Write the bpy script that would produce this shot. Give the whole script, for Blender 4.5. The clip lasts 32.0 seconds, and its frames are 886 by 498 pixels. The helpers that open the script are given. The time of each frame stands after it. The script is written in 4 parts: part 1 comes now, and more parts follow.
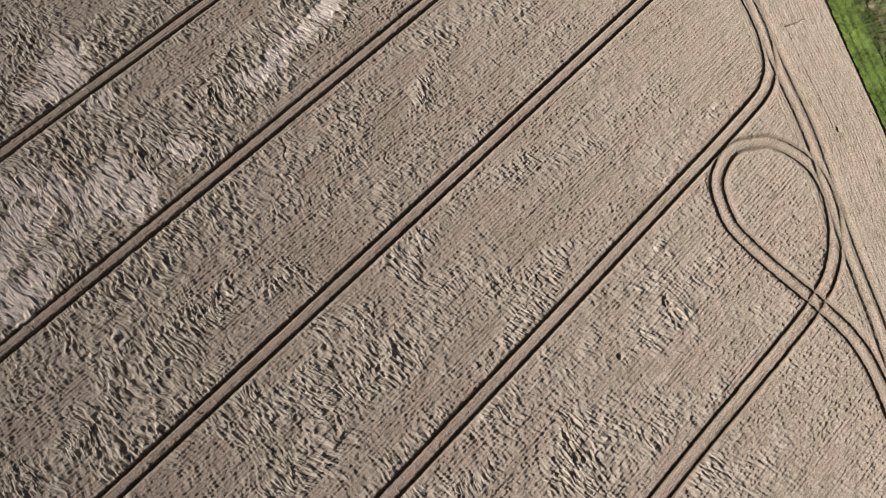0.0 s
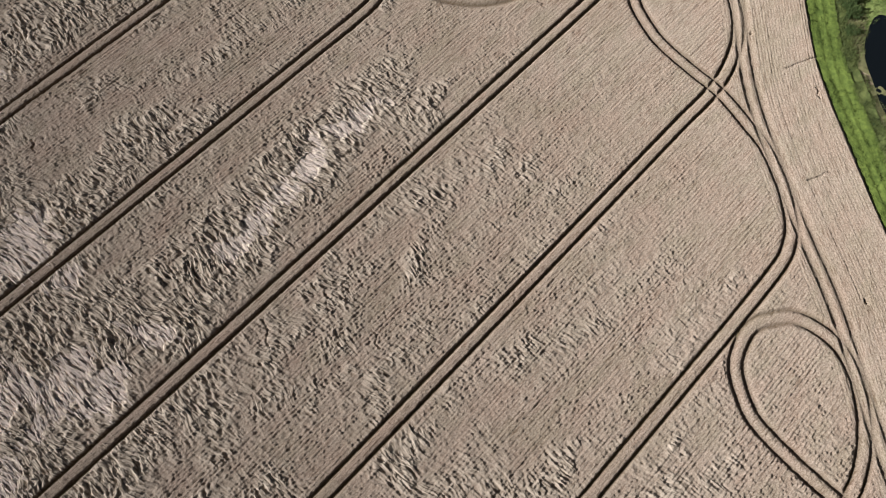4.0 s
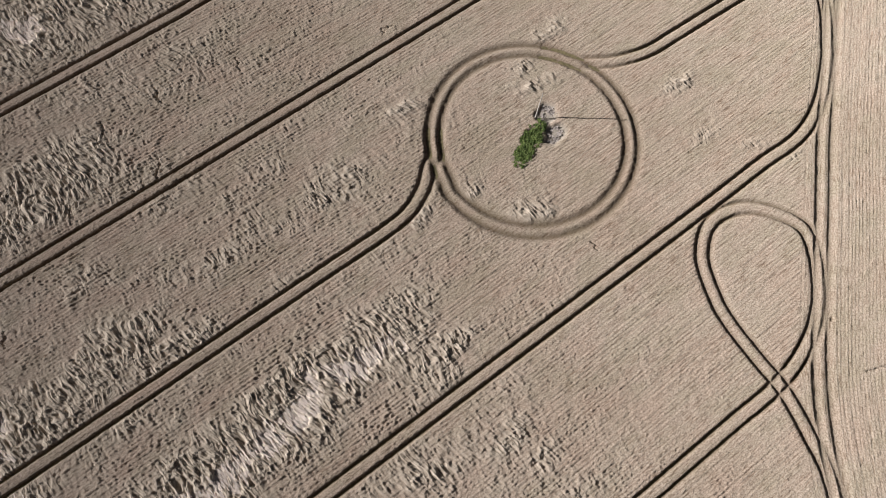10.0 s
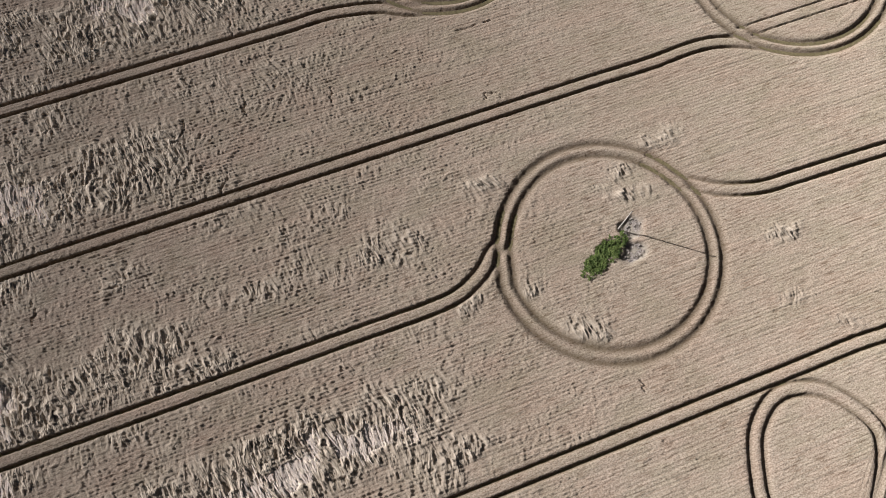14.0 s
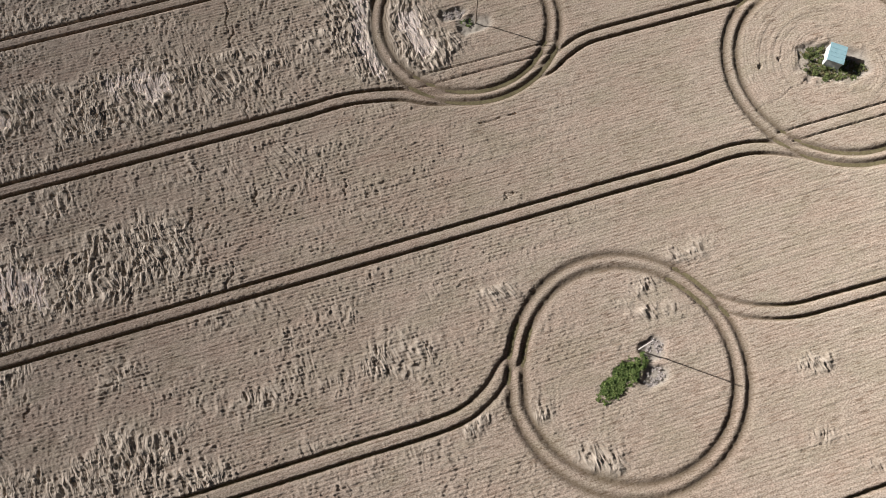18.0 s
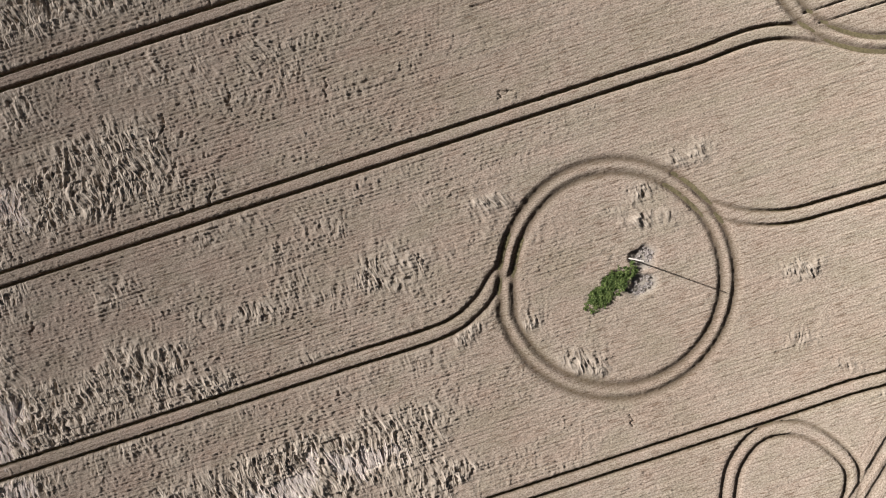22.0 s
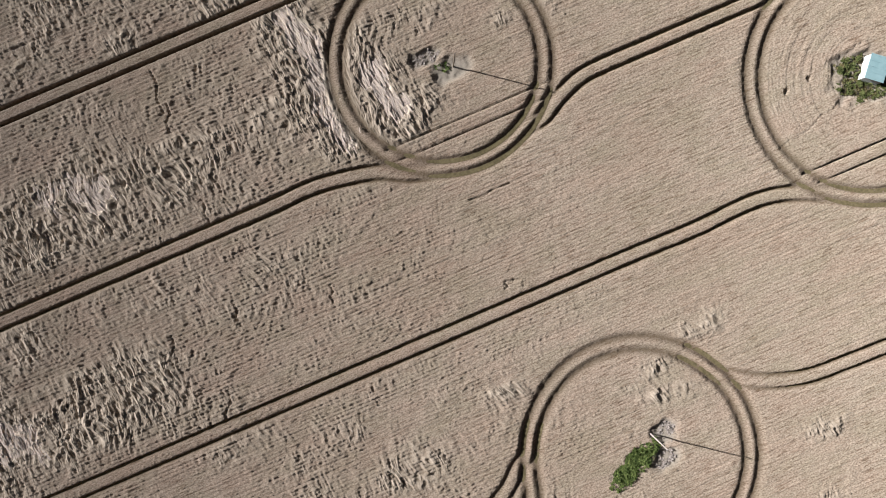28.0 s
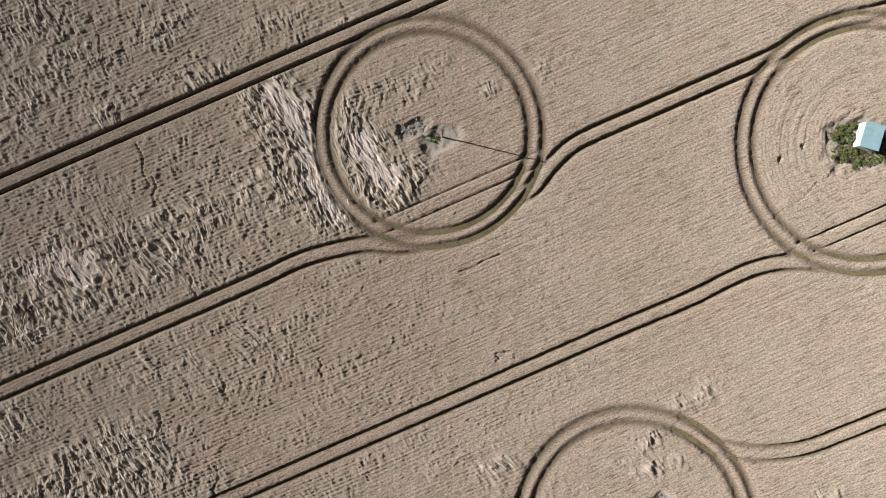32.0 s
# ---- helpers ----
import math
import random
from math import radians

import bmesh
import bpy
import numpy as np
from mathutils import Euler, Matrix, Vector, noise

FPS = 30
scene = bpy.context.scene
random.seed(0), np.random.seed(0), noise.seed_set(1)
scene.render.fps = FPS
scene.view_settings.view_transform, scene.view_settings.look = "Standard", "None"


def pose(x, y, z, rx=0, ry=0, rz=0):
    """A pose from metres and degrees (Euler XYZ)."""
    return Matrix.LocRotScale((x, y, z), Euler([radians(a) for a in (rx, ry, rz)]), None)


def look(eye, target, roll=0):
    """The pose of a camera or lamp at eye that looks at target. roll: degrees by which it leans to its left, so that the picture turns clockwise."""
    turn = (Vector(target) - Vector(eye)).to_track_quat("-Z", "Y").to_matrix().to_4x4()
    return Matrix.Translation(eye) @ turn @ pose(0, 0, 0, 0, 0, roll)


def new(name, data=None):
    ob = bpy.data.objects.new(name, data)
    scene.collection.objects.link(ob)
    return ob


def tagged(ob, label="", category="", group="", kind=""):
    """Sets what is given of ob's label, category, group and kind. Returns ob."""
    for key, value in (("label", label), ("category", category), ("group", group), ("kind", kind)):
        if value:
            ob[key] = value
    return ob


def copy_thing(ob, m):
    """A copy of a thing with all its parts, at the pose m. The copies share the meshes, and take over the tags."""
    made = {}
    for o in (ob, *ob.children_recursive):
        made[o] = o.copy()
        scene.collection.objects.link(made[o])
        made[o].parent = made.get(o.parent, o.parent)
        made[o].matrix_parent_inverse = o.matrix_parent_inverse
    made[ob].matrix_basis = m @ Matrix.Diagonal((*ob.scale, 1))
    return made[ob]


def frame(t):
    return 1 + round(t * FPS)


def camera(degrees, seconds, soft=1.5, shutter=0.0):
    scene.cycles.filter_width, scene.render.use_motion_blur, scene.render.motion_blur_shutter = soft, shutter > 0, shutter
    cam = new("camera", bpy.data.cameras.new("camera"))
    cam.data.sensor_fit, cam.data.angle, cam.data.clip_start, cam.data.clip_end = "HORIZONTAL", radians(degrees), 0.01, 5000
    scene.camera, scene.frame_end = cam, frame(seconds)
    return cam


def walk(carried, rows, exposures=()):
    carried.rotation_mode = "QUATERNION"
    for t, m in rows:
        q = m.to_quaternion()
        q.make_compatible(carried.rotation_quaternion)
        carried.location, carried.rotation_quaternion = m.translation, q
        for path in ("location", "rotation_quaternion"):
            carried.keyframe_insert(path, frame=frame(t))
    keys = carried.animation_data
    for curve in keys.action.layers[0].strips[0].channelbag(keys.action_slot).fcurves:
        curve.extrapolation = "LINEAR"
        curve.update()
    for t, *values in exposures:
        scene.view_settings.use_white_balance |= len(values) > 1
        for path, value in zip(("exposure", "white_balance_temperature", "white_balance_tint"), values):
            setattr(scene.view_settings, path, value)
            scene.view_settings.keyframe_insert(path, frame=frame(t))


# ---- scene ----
cam = camera(64.7, 32.0, soft=1.0)
# seconds, place in metres, turn in degrees
PATH = [
    (0, 0.80, -0.69, 90.61, 19.95, -1.63, 3.27),
    (0.5, 0.71, 2.23, 90.75, 19.94, -1.58, 3.30),
    (1, 0.70, 5.20, 90.94, 19.99, -1.48, 3.29),
    (1.5, 0.63, 8.37, 91.15, 20.02, -1.45, 3.27),
    (2, 0.43, 11.78, 91.36, 19.94, -1.47, 3.25),
    (2.5, 0.22, 15.36, 91.56, 19.83, -1.52, 3.20),
    (4.5, -0.35, 30.04, 92.14, 19.49, -1.64, 3.00),
    (5, -0.19, 33.61, 92.28, 19.58, -1.59, 2.98),
    (5.5, -0.05, 37.21, 92.28, 19.67, -1.48, 2.99),
    (5.6, -0.08, 37.91, 92.29, 19.64, -1.48, 3.29),
    (5.7, -0.12, 38.61, 92.29, 19.61, -1.48, 5.39),
    (5.8, -0.15, 39.31, 92.29, 19.58, -1.48, 9.41),
    (5.9, -0.18, 40.01, 92.30, 19.56, -1.48, 11.61),
    (6, -0.21, 40.71, 92.30, 19.53, -1.48, 11.81),
    (6.5, -0.49, 44.23, 92.29, 19.54, -1.59, 11.90),
    (6.6, -0.55, 44.93, 92.30, 19.51, -1.62, 12.10),
    (6.7, -0.61, 45.63, 92.30, 19.49, -1.64, 13.90),
    (6.8, -0.68, 46.33, 92.30, 19.46, -1.66, 15.81),
    (6.9, -0.74, 47.03, 92.31, 19.43, -1.69, 16.41),
    (7, -0.81, 47.73, 92.31, 19.41, -1.71, 16.41),
    (7.5, -0.99, 51.23, 92.23, 19.30, -1.72, 16.45),
    (8, -1.22, 54.62, 92.07, 19.26, -1.75, 16.50),
    (8.5, -1.51, 57.43, 91.97, 19.13, -1.81, 16.50),
    (9, -1.90, 59.82, 91.88, 18.90, -1.81, 16.56),
    (9.1, -1.98, 60.31, 91.88, 18.91, -1.84, 16.16),
    (9.2, -2.07, 60.79, 91.88, 18.92, -1.87, 14.66),
    (9.3, -2.15, 61.28, 91.88, 18.93, -1.90, 13.39),
    (9.4, -2.23, 61.76, 91.88, 18.94, -1.92, 12.59),
    (9.5, -2.32, 62.25, 91.88, 18.95, -1.95, 12.49),
    (10, -2.76, 64.75, 91.83, 18.89, -1.98, 12.48),
    (10.5, -3.28, 67.28, 91.75, 18.84, -1.99, 12.52),
    (11, -3.80, 69.95, 91.66, 18.86, -2.02, 12.56),
    (11.5, -4.28, 72.61, 91.57, 18.96, -2.02, 12.58),
    (12, -4.62, 74.75, 91.50, 19.05, -1.99, 12.59),
    (12.5, -4.73, 76.17, 91.41, 19.07, -2.00, 12.61),
    (13, -4.68, 76.95, 91.26, 19.04, -2.06, 12.66),
    (13.5, -4.81, 77.37, 91.02, 18.79, -2.08, 12.64),
    (13.6, -4.90, 77.54, 90.97, 18.60, -1.96, 13.16),
    (13.7, -4.99, 77.72, 90.92, 18.41, -1.83, 14.71),
    (13.8, -5.08, 77.89, 90.87, 18.23, -1.71, 18.86),
    (13.9, -5.17, 78.06, 90.82, 18.04, -1.59, 23.53),
    (14, -5.26, 78.23, 90.77, 17.85, -1.46, 28.76),
    (14.1, -5.36, 78.47, 90.74, 17.73, -1.38, 32.86),
    (14.2, -5.45, 78.71, 90.72, 17.62, -1.29, 37.01),
    (14.3, -5.54, 78.94, 90.69, 17.50, -1.20, 38.57),
    (14.4, -5.63, 79.18, 90.67, 17.38, -1.11, 38.57),
    (14.5, -5.72, 79.42, 90.64, 17.26, -1.02, 38.57),
    (16.5, -7.77, 85.42, 90.69, 17.60, -0.11, 46.27),
    (16.7, -8.24, 86.26, 90.68, 17.68, -0.28, 45.60),
    (17, -8.93, 87.52, 90.66, 17.79, -0.53, 38.60),
    (17.2, -9.37, 88.44, 90.72, 17.85, -0.53, 33.40),
    (17.3, -9.59, 88.90, 90.76, 17.88, -0.54, 32.30),
    (17.5, -10.02, 89.82, 90.82, 17.94, -0.54, 32.25),
    (18, -11.39, 92.07, 90.96, 17.90, -0.44, 32.25),
    (18.5, -12.81, 94.33, 91.10, 17.88, -0.39, 32.25),
    (19, -14.26, 96.68, 91.23, 17.85, -0.34, 32.21),
    (19.5, -15.69, 99.14, 91.38, 17.84, -0.30, 32.18),
    (20, -17.12, 101.58, 91.52, 17.84, -0.27, 32.14),
    (20.5, -18.50, 103.93, 91.60, 17.94, -0.26, 32.07),
    (21, -19.66, 106.02, 91.65, 17.93, -0.29, 32.03),
    (21.1, -19.87, 106.42, 91.65, 16.70, -0.34, 31.95),
    (21.2, -20.08, 106.81, 91.65, 14.60, -0.39, 31.86),
    (21.3, -20.29, 107.21, 91.65, 12.00, -0.44, 31.77),
    (21.4, -20.50, 107.61, 91.65, 9.10, -0.49, 31.69),
    (21.5, -20.71, 108.01, 91.64, 6.08, -0.54, 31.60),
    (21.6, -20.94, 108.42, 91.62, 3.30, -0.58, 31.56),
    (21.7, -21.16, 108.84, 91.59, 0.30, -0.62, 31.52),
    (21.8, -21.39, 109.26, 91.57, -2.21, -0.65, 31.48),
    (21.9, -21.62, 109.68, 91.54, -2.31, -0.69, 31.44),
    (22, -21.85, 110.09, 91.52, -2.31, -0.73, 31.40),
    (22.5, -23.11, 112.24, 91.48, -2.32, -0.74, 31.39),
    (23, -24.45, 114.33, 91.42, -2.43, -0.77, 31.40),
    (23.5, -25.87, 116.38, 91.33, -2.58, -0.84, 31.40),
    (24, -27.34, 118.42, 91.22, -2.73, -0.93, 31.40),
    (24.5, -28.75, 120.47, 91.12, -2.89, -0.98, 31.38),
    (25, -30.15, 122.38, 91.10, -3.00, -1.05, 31.34),
    (25.5, -31.28, 124.10, 90.91, -2.97, -1.09, 31.33),
    (27.5, -34.03, 129.47, 90.48, -1.86, -0.83, 26.25),
    (28, -34.71, 130.84, 90.35, -1.78, -0.78, 26.14),
    (28.5, -35.34, 132.14, 90.15, -1.70, -0.72, 26.07),
    (29, -35.85, 133.38, 89.98, -1.64, -0.66, 25.98),
    (29.5, -36.20, 134.69, 89.90, -1.68, -0.56, 25.94),
    (30, -36.47, 135.90, 89.79, -1.73, -0.46, 25.89),
    (30.5, -36.68, 136.93, 89.59, -1.70, -0.42, 25.86),
    (31, -36.77, 137.75, 89.33, -1.58, -0.43, 25.84),
    (31.5, -36.80, 138.45, 89.13, -1.40, -0.47, 25.85),
    (32, -36.85, 139.04, 88.94, -1.26, -0.56, 25.80),
]
walk(cam, [(t, pose(*row)) for t, *row in PATH],
     [(0, 0.37), (5, 0.41), (9, 0.47), (14, 0.49), (17, 0.60), (20.8, 0.60), (22, 0.48), (25, 0.48), (28, 0.48), (32, 0.47)])

# ---- light ----
TURN = radians(49.3)                      # direction of the drill rows
CU, SU = math.cos(TURN), math.sin(TURN)
SUN_FROM, SUN_UP = radians(192.0), radians(26.0)

world = bpy.data.worlds.new("sky")
scene.world = world
world.use_nodes = True
sky = world.node_tree.nodes.new("ShaderNodeTexSky")
sky.sky_type = "NISHITA"
sky.sun_disc = False
sky.air_density, sky.dust_density, sky.ozone_density = 0.4, 5.0, 0.1
sky.sun_elevation = SUN_UP
sky.sun_rotation = radians(90) - SUN_FROM
back = world.node_tree.nodes["Background"]
back.inputs["Strength"].default_value = 0.016
world.node_tree.links.new(sky.outputs["Color"], back.inputs["Color"])

sun = new("sun", bpy.data.lights.new("sun", "SUN"))
sun.data.energy = 5.7
sun.data.angle = radians(0.5)
sun.data.color = (1.0, 0.97, 0.95)
sun_way = Vector((math.cos(SUN_FROM) * math.cos(SUN_UP), math.sin(SUN_FROM) * math.cos(SUN_UP), math.sin(SUN_UP)))
sun.matrix_world = look(sun_way * 300, (0, 0, 0))


# ---- small tools ----
def world_xy(u, v):
    """From field coordinates (u along the drill rows, v across them) to the world."""
    return u * CU - v * SU, u * SU + v * CU


def at_uv(u, v, z=0.0, turn=0.0):
    x, y = world_xy(u, v)
    return pose(x, y, z, 0, 0, math.degrees(TURN) + turn)


def part(name, bm, material, parent=None, label=""):
    me = bpy.data.meshes.new(name)
    bm.to_mesh(me)
    bm.free()
    me.materials.append(material)
    ob = new(name, me)
    if parent:
        ob.parent = parent
    if label:
        tagged(ob, label)
    return ob


def mesh_from(name, verts, faces, material, smooth=True, parent=None):
    """A mesh from arrays: verts (n, 3), faces (m, 3 or 4)."""
    verts = np.ascontiguousarray(verts, dtype=np.float32)
    faces = np.ascontiguousarray(faces, dtype=np.int32)
    m, k = faces.shape
    me = bpy.data.meshes.new(name)
    me.vertices.add(len(verts))
    me.vertices.foreach_set("co", verts.ravel())
    me.loops.add(m * k)
    me.loops.foreach_set("vertex_index", faces.ravel())
    me.polygons.add(m)
    me.polygons.foreach_set("loop_start", np.arange(0, m * k, k, dtype=np.int32))
    me.polygons.foreach_set("use_smooth", np.full(m, smooth))
    me.update(calc_edges=True)
    me.materials.append(material)
    ob = new(name, me)
    if parent:
        ob.parent = parent
    return ob


TABLES = {}


def vnoise(x, y, seed):
    """Smooth value noise, -1 to 1, lattice of 1."""
    if seed not in TABLES:
        TABLES[seed] = np.random.RandomState(seed).uniform(-1, 1, (256, 256)).astype(np.float32)
    t = TABLES[seed]
    xf, yf = np.floor(x), np.floor(y)
    a, b = (x - xf).astype(np.float32), (y - yf).astype(np.float32)
    i, j = xf.astype(np.int32) & 255, yf.astype(np.int32) & 255
    i1, j1 = (i + 1) & 255, (j + 1) & 255
    a, b = a * a * (3 - 2 * a), b * b * (3 - 2 * b)
    return (t[i, j] * (1 - a) + t[i1, j] * a) * (1 - b) + (t[i, j1] * (1 - a) + t[i1, j1] * a) * b


def sstep(lo, hi, x):
    t = np.clip((x - lo) / (hi - lo), 0, 1)
    return t * t * (3 - 2 * t)


def smooth_line(points, step=0.5, closed=False):
    """An even Catmull-Rom curve through points of the plan."""
    p = []
    for a, b in zip(points, points[1:] + points[:1] if closed else points[1:]):
        k = max(1, int(math.dist(a, b) / 7))
        p += [Vector(a).lerp(Vector(b), j / k) for j in range(k)]
    if not closed:
        p.append(Vector(points[-1]))
    n = len(p)
    out = []
    for i in range(n if closed else n - 1):
        if closed:
            a, b, c, d = p[i - 1], p[i], p[(i + 1) % n], p[(i + 2) % n]
        else:
            a, b, c, d = p[max(i - 1, 0)], p[i], p[i + 1], p[min(i + 2, n - 1)]
        k = max(1, int((c - b).length / step))
        for j in range(k):
            t = j / k
            out.append(0.5 * ((2 * b) + (c - a) * t + (2 * a - 5 * b + 4 * c - d) * t * t + (3 * b - a - 3 * c + d) * t ** 3))
    out.append(p[0].copy() if closed else p[-1].copy())
    return np.array([tuple(q) for q in out])


def sideways(line):
    d = np.gradient(line, axis=0)
    d /= np.linalg.norm(d, axis=1)[:, None] + 1e-9
    return np.stack([-d[:, 1], d[:, 0]], 1)


# ---- materials ----
def material(name, rough=0.9):
    m = bpy.data.materials.new(name)
    m.use_nodes = True
    nt = m.node_tree
    bsdf = nt.nodes["Principled BSDF"]
    bsdf.inputs["Roughness"].default_value = rough
    bsdf.inputs["Specular IOR Level"].default_value = 0.2
    bsdf.inputs["Diffuse Roughness"].default_value = 1.0
    return m, nt, bsdf


def field_coords(nt, scale=(1, 1, 1)):
    geo = nt.nodes.new("ShaderNodeNewGeometry")
    turn = nt.nodes.new("ShaderNodeMapping")
    turn.inputs["Rotation"].default_value = (0, 0, -TURN)
    squeeze = nt.nodes.new("ShaderNodeMapping")
    squeeze.inputs["Scale"].default_value = scale
    nt.links.new(geo.outputs["Position"], turn.inputs["Vector"])
    nt.links.new(turn.outputs["Vector"], squeeze.inputs["Vector"])
    return squeeze.outputs["Vector"]


def noise_node(nt, vector, scale, detail=3.0, rough=0.55):
    n = nt.nodes.new("ShaderNodeTexNoise")
    n.inputs["Scale"].default_value = scale
    n.inputs["Detail"].default_value = detail
    n.inputs["Roughness"].default_value = rough
    nt.links.new(vector, n.inputs["Vector"])
    return n.outputs["Fac"]


def ramp(nt, fac, stops):
    r = nt.nodes.new("ShaderNodeValToRGB")
    e = r.color_ramp.elements
    while len(e) < len(stops):
        e.new(0.5)
    for el, (p, c) in zip(e, stops):
        el.position, el.color = p, (*c, 1)
    nt.links.new(fac, r.inputs["Fac"])
    return r.outputs["Color"]


def mixed(nt, fac, a, b, mode="MIX"):
    m = nt.nodes.new("ShaderNodeMix")
    m.data_type, m.blend_type = "RGBA", mode
    for sock, val in ((m.inputs[0], fac), (m.inputs[6], a), (m.inputs[7], b)):
        if isinstance(val, (int, float)):
            sock.default_value = val
        elif isinstance(val, tuple):
            sock.default_value = (*val, 1)
        else:
            nt.links.new(val, sock)
    return m.outputs[2]


def bump(nt, bsdf, height, strength, distance):
    b = nt.nodes.new("ShaderNodeBump")
    b.inputs["Strength"].default_value = strength
    b.inputs["Distance"].default_value = distance
    nt.links.new(height, b.inputs["Height"])
    nt.links.new(b.outputs["Normal"], bsdf.inputs["Normal"])


def plain_material(name, dark, light, scale, rough=0.9, bump_size=0.0, stretch=(1, 1, 1), metal=0.0):
    m, nt, bsdf = material(name, rough)
    vec = field_coords(nt, stretch)
    big, fine = noise_node(nt, vec, scale * 0.13), noise_node(nt, vec, scale, 5)
    col = mixed(nt, 0.35, ramp(nt, fine, [(0.3, dark), (0.7, light)]), ramp(nt, big, [(0.35, dark), (0.65, light)]))
    nt.links.new(col, bsdf.inputs["Base Color"])
    bsdf.inputs["Metallic"].default_value = metal
    if bump_size:
        bump(nt, bsdf, fine, 0.8, bump_size)
    return m


def crop_material():
    m, nt, bsdf = material("ripe_wheat", 0.85)
    att = nt.nodes.new("ShaderNodeAttribute")
    att.attribute_name = "state"
    split = nt.nodes.new("ShaderNodeSeparateColor")
    nt.links.new(att.outputs["Color"], split.inputs["Color"])
    even = field_coords(nt)
    drill = nt.nodes.new("ShaderNodeAttribute")
    drill.attribute_name = "drill"
    ways = nt.nodes.new("ShaderNodeSeparateXYZ")
    nt.links.new(drill.outputs["Vector"], ways.inputs[0])
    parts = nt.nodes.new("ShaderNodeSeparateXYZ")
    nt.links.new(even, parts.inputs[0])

    def row_coords(stretch):
        squash = nt.nodes.new("ShaderNodeMath")
        squash.operation = "MULTIPLY"
        squash.inputs[1].default_value = stretch
        nt.links.new(ways.outputs["X"], squash.inputs[0])
        both = nt.nodes.new("ShaderNodeCombineXYZ")
        nt.links.new(squash.outputs[0], both.inputs["X"])
        nt.links.new(ways.outputs["Y"], both.inputs["Y"])
        return both.outputs[0]

    wide = noise_node(nt, even, 0.06, 4)
    ears = noise_node(nt, row_coords(0.7), 5.6, 1.6, 0.5)
    lines = noise_node(nt, row_coords(0.13), 4.0, 3, 0.6)
    where = noise_node(nt, even, 0.16, 3)
    shade_specks = noise_node(nt, even, 3.6, 2, 0.5)
    # grain tone; its dark end and the flecks hold painted shade between ears
    stand = ramp(nt, ears, [(0.30, (0.285, 0.236, 0.186)), (0.46, (0.43, 0.366, 0.298)), (0.64, (0.575, 0.502, 0.422))])
    stand = mixed(nt, 0.3, stand, ramp(nt, shade_specks, [(0.33, (0.62, 0.57, 0.52)), (0.45, (1.0, 1.0, 1.0))]), "MULTIPLY")
    dark_line = ramp(nt, lines, [(0.36, (0.60, 0.545, 0.50)), (0.48, (1.0, 1.0, 1.0))])
    stand = mixed(nt, ramp(nt, where, [(0.36, (0.35, 0.35, 0.35)), (0.56, (1.0, 1.0, 1.0))]), stand, mixed(nt, 1.0, stand, dark_line, "MULTIPLY"))
    hue = noise_node(nt, field_coords(nt, (0.5, 1.0, 1.0)), 0.30, 4, 0.6)
    stand = mixed(nt, 0.75, stand, ramp(nt, hue, [(0.36, (0.87, 0.89, 0.83)), (0.5, (0.97, 0.96, 0.94)), (0.64, (0.99, 0.935, 0.915))]), "MULTIPLY")
    stand = mixed(nt, 0.6, stand, ramp(nt, wide, [(0.3, (0.84, 0.80, 0.76)), (0.7, (1.0, 1.0, 1.0))]), "MULTIPLY")
    # crop colour gets darker towards low u
    westward = nt.nodes.new("ShaderNodeMapRange")
    westward.inputs["From Min"].default_value, westward.inputs["From Max"].default_value = 185.0, 0.0
    nt.links.new(parts.outputs["X"], westward.inputs["Value"])
    stand = mixed(nt, westward.outputs["Result"], stand, mixed(nt, 1.0, stand, (0.80, 0.76, 0.77), "MULTIPLY"))
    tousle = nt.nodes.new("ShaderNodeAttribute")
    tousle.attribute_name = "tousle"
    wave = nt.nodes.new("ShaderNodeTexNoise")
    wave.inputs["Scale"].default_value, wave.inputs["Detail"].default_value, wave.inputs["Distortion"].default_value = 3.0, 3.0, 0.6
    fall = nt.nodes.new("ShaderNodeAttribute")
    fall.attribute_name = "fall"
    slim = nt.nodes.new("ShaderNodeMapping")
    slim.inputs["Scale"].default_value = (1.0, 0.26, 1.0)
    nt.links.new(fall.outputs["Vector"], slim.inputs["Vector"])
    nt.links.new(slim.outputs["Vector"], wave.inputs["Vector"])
    # stalk tone, with shade painted into the troughs of the same wave
    gap_shade = ramp(nt, wave.outputs["Fac"], [(0.34, (0.20, 0.158, 0.117)), (0.46, (0.36, 0.302, 0.244)), (0.62, (0.53, 0.46, 0.385))])
    stand = mixed(nt, tousle.outputs["Fac"], stand, gap_shade)
    streak = nt.nodes.new("ShaderNodeMapping")
    streak.inputs["Scale"].default_value = (1.0, 0.16, 1.0)
    nt.links.new(fall.outputs["Vector"], streak.inputs["Vector"])
    fibre = noise_node(nt, streak.outputs["Vector"], 4.6, 4, 0.6)
    flat = ramp(nt, fibre, [(0.32, (0.46, 0.395, 0.33)), (0.48, (0.72, 0.64, 0.555)), (0.66, (0.88, 0.81, 0.71))])
    col = mixed(nt, split.outputs["Red"], stand, flat)
    # rut walls and ring trenches: earth brown with their shade put into the colour
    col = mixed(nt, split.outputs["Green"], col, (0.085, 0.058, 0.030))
    col = mixed(nt, split.outputs["Blue"], col, (0.36, 0.33, 0.29))
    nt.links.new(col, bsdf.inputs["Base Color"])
    curls = nt.nodes.new("ShaderNodeTexNoise")
    curls.inputs["Scale"].default_value, curls.inputs["Detail"].default_value, curls.inputs["Distortion"].default_value = 2.9, 2.5, 1.1
    nt.links.new(row_coords(0.8), curls.inputs["Vector"])
